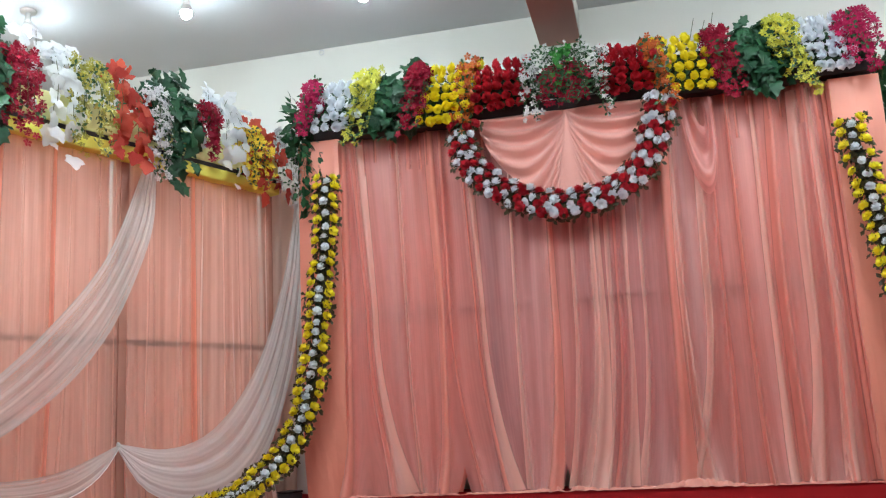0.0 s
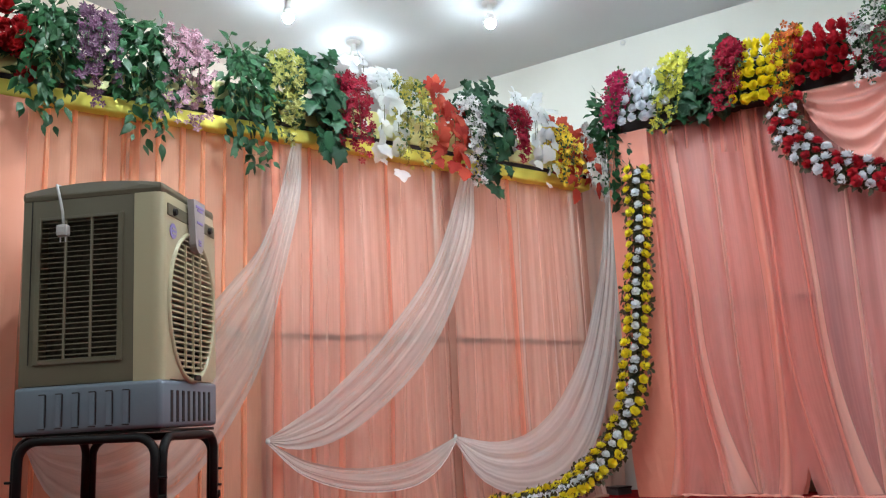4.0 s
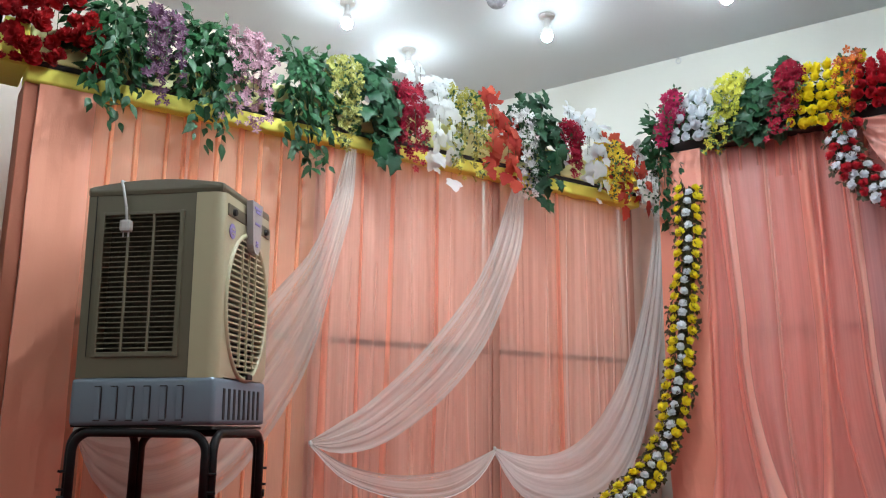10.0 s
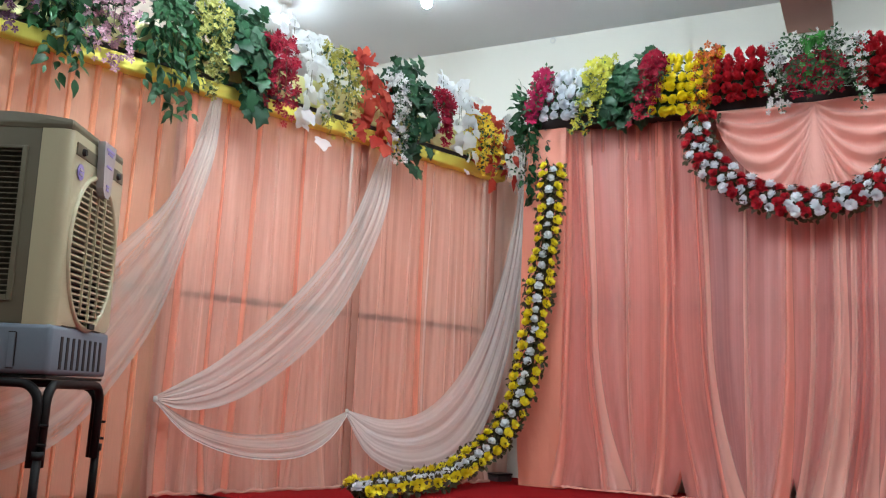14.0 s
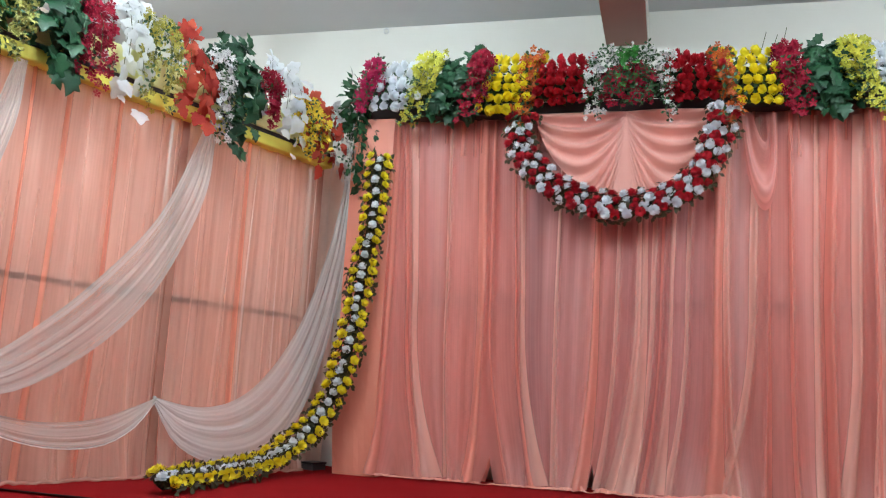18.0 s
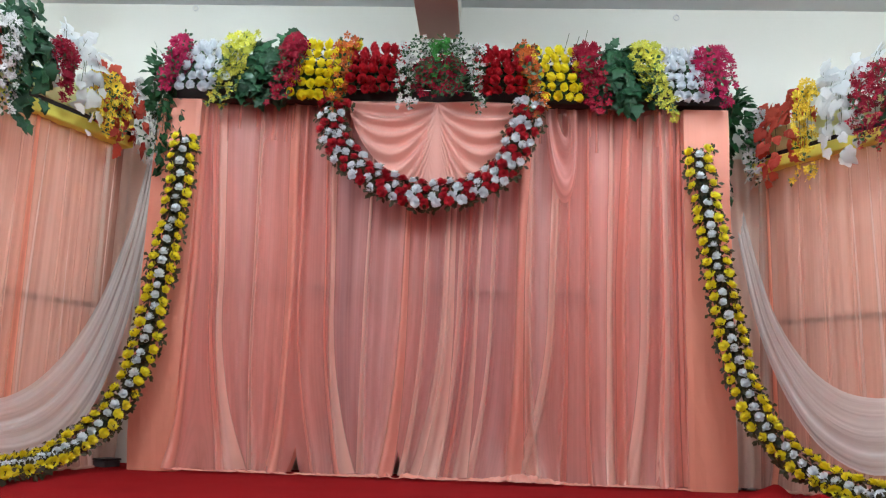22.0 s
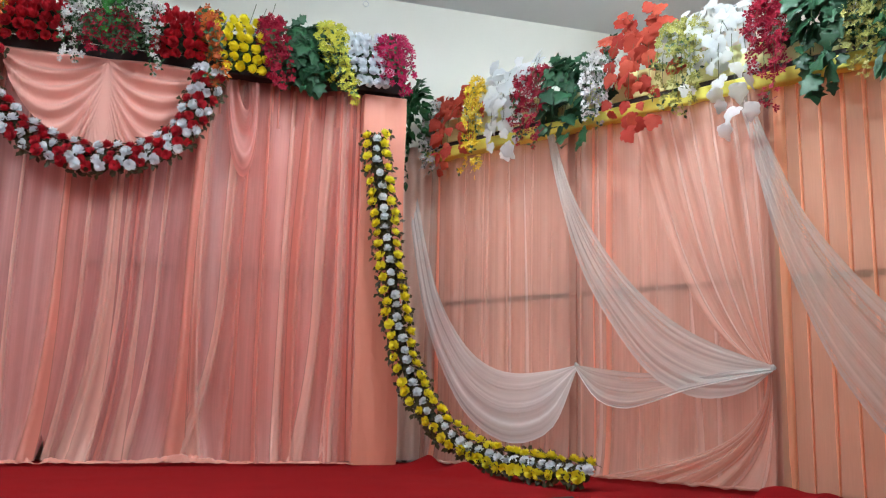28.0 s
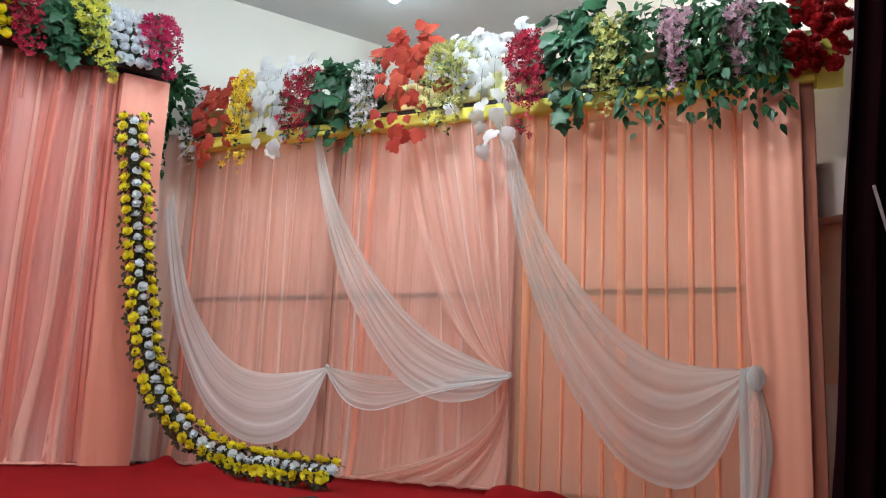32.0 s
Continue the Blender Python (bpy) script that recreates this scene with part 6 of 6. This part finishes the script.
# ---- ceiling lamps: five in view, the rest added as fill ----
def bulb(x, y, glass):
    t = thing("ceiling_bulb", (x, y, CEIL), "glowing white bulb in a holder on the ceiling; five are in view, the rest added", "bulb", "ceiling bulbs")
    z = CEIL
    part("rose", tube([(x, y, z - 0.001), (x, y, z - 0.012), (x, y, z - 0.020)], [0.048, 0.046, 0.030], 20), M_WHITE_PLASTIC, t, "", True)
    part("holder", tube([(x, y, z - 0.018), (x, y, z - 0.060), (x, y, z - 0.066), (x, y, z - 0.085)], [0.016, 0.016, 0.021, 0.020], 16), M_WHITE_PLASTIC, t, "", True)
    part("collar", tube([(x, y, z - 0.083), (x, y, z - 0.095), (x, y, z - 0.126)], [0.019, 0.030, 0.0345], 16), M_WHITE_PLASTIC, t, "white plastic collar", True)
    prof = [(0.033, 0.1265), (0.034, 0.134), (0.033, 0.144), (0.027, 0.158), (0.016, 0.168), (0.004, 0.172)]
    part("glass", tube([(x, y, z - h) for _, h in prof], [q for q, _ in prof], 16), glass, t, "glowing white glass", True)


for x, y in ((-2.40, 3.80), (-2.50, 4.52), (-1.50, 4.62), (-0.45, 4.76), (3.46, 4.70)):
    bulb(x, y, M_BULB)
# added out of view: fill for the stage, then the wings, then the front
for x, y in ((0.6, 3.4), (2.25, 3.9), (-0.6, 3.2), (0.0, 2.4), (1.3, 2.4)):
    bulb(x, y, M_FILL_STAGE)
for x, y in ((-1.25, 2.65), (2.95, 3.15)):
    bulb(x, y, M_FILL_WING)
for x, y in ((-1.0, 0.3), (-2.2, 0.25)):
    bulb(x, y, M_FILL_HALL)
# more added fill, as strong as the bulbs in view
for x, y in ((-2.5, -0.6), (1.5, 4.3), (4.45, 2.9), (0.6, 0.4), (2.4, -1.6), (-1.0, -1.6)):
    bulb(x, y, M_BULB)


def disco():
    x, y = -1.53, 4.09
    t = thing("disco_light", (x, y, CEIL), "small black party light with a clear faceted half-ball", "party light")
    part("bracket", tube([(x - 0.03, y, CEIL - 0.001), (x - 0.03, y, CEIL - 0.04)], 0.008, 8), M_BLACK_PLASTIC, t)
    part("housing", tube([(x, y, CEIL - 0.03), (x, y, CEIL - 0.036), (x, y, CEIL - 0.105), (x, y, CEIL - 0.110)], [0.05, 0.062, 0.066, 0.060], 24), M_BLACK_PLASTIC, t)
    bm = bmesh.new()
    bmesh.ops.create_uvsphere(bm, u_segments=14, v_segments=10, radius=0.062)
    bmesh.ops.delete(bm, geom=[v for v in bm.verts if v.co.z > 0.01], context="VERTS")
    bmesh.ops.translate(bm, vec=(x, y, CEIL - 0.108), verts=bm.verts)
    part("faceted_dome", bm, M_FACET, t, "clear faceted plastic dome")


M_FACET = surface("faceted_plastic", (0.55, 0.56, 0.58), (0.12, 0.12, 0.14), 0.12, 45, 0.0)
disco()
for x, z in ((-1.05, 2.95), (2.11, 2.92)):
    t = thing("wall_hook", (x, WALL_Y, z), "small metal ring hook in the wall near the ceiling", "hook")
    pts = [(x + 0.018 * math.sin(k * 0.5236), WALL_Y - 0.012, z + 0.018 * math.cos(k * 0.5236)) for k in range(13)]
    part("ring", tube(pts, 0.003, 6), M_STEEL_WHITE, t)
    part("nail", tube([(x, WALL_Y + 0.01, z + 0.02), (x, WALL_Y - 0.02, z + 0.02)], 0.003, 6), M_STEEL_WHITE, t)
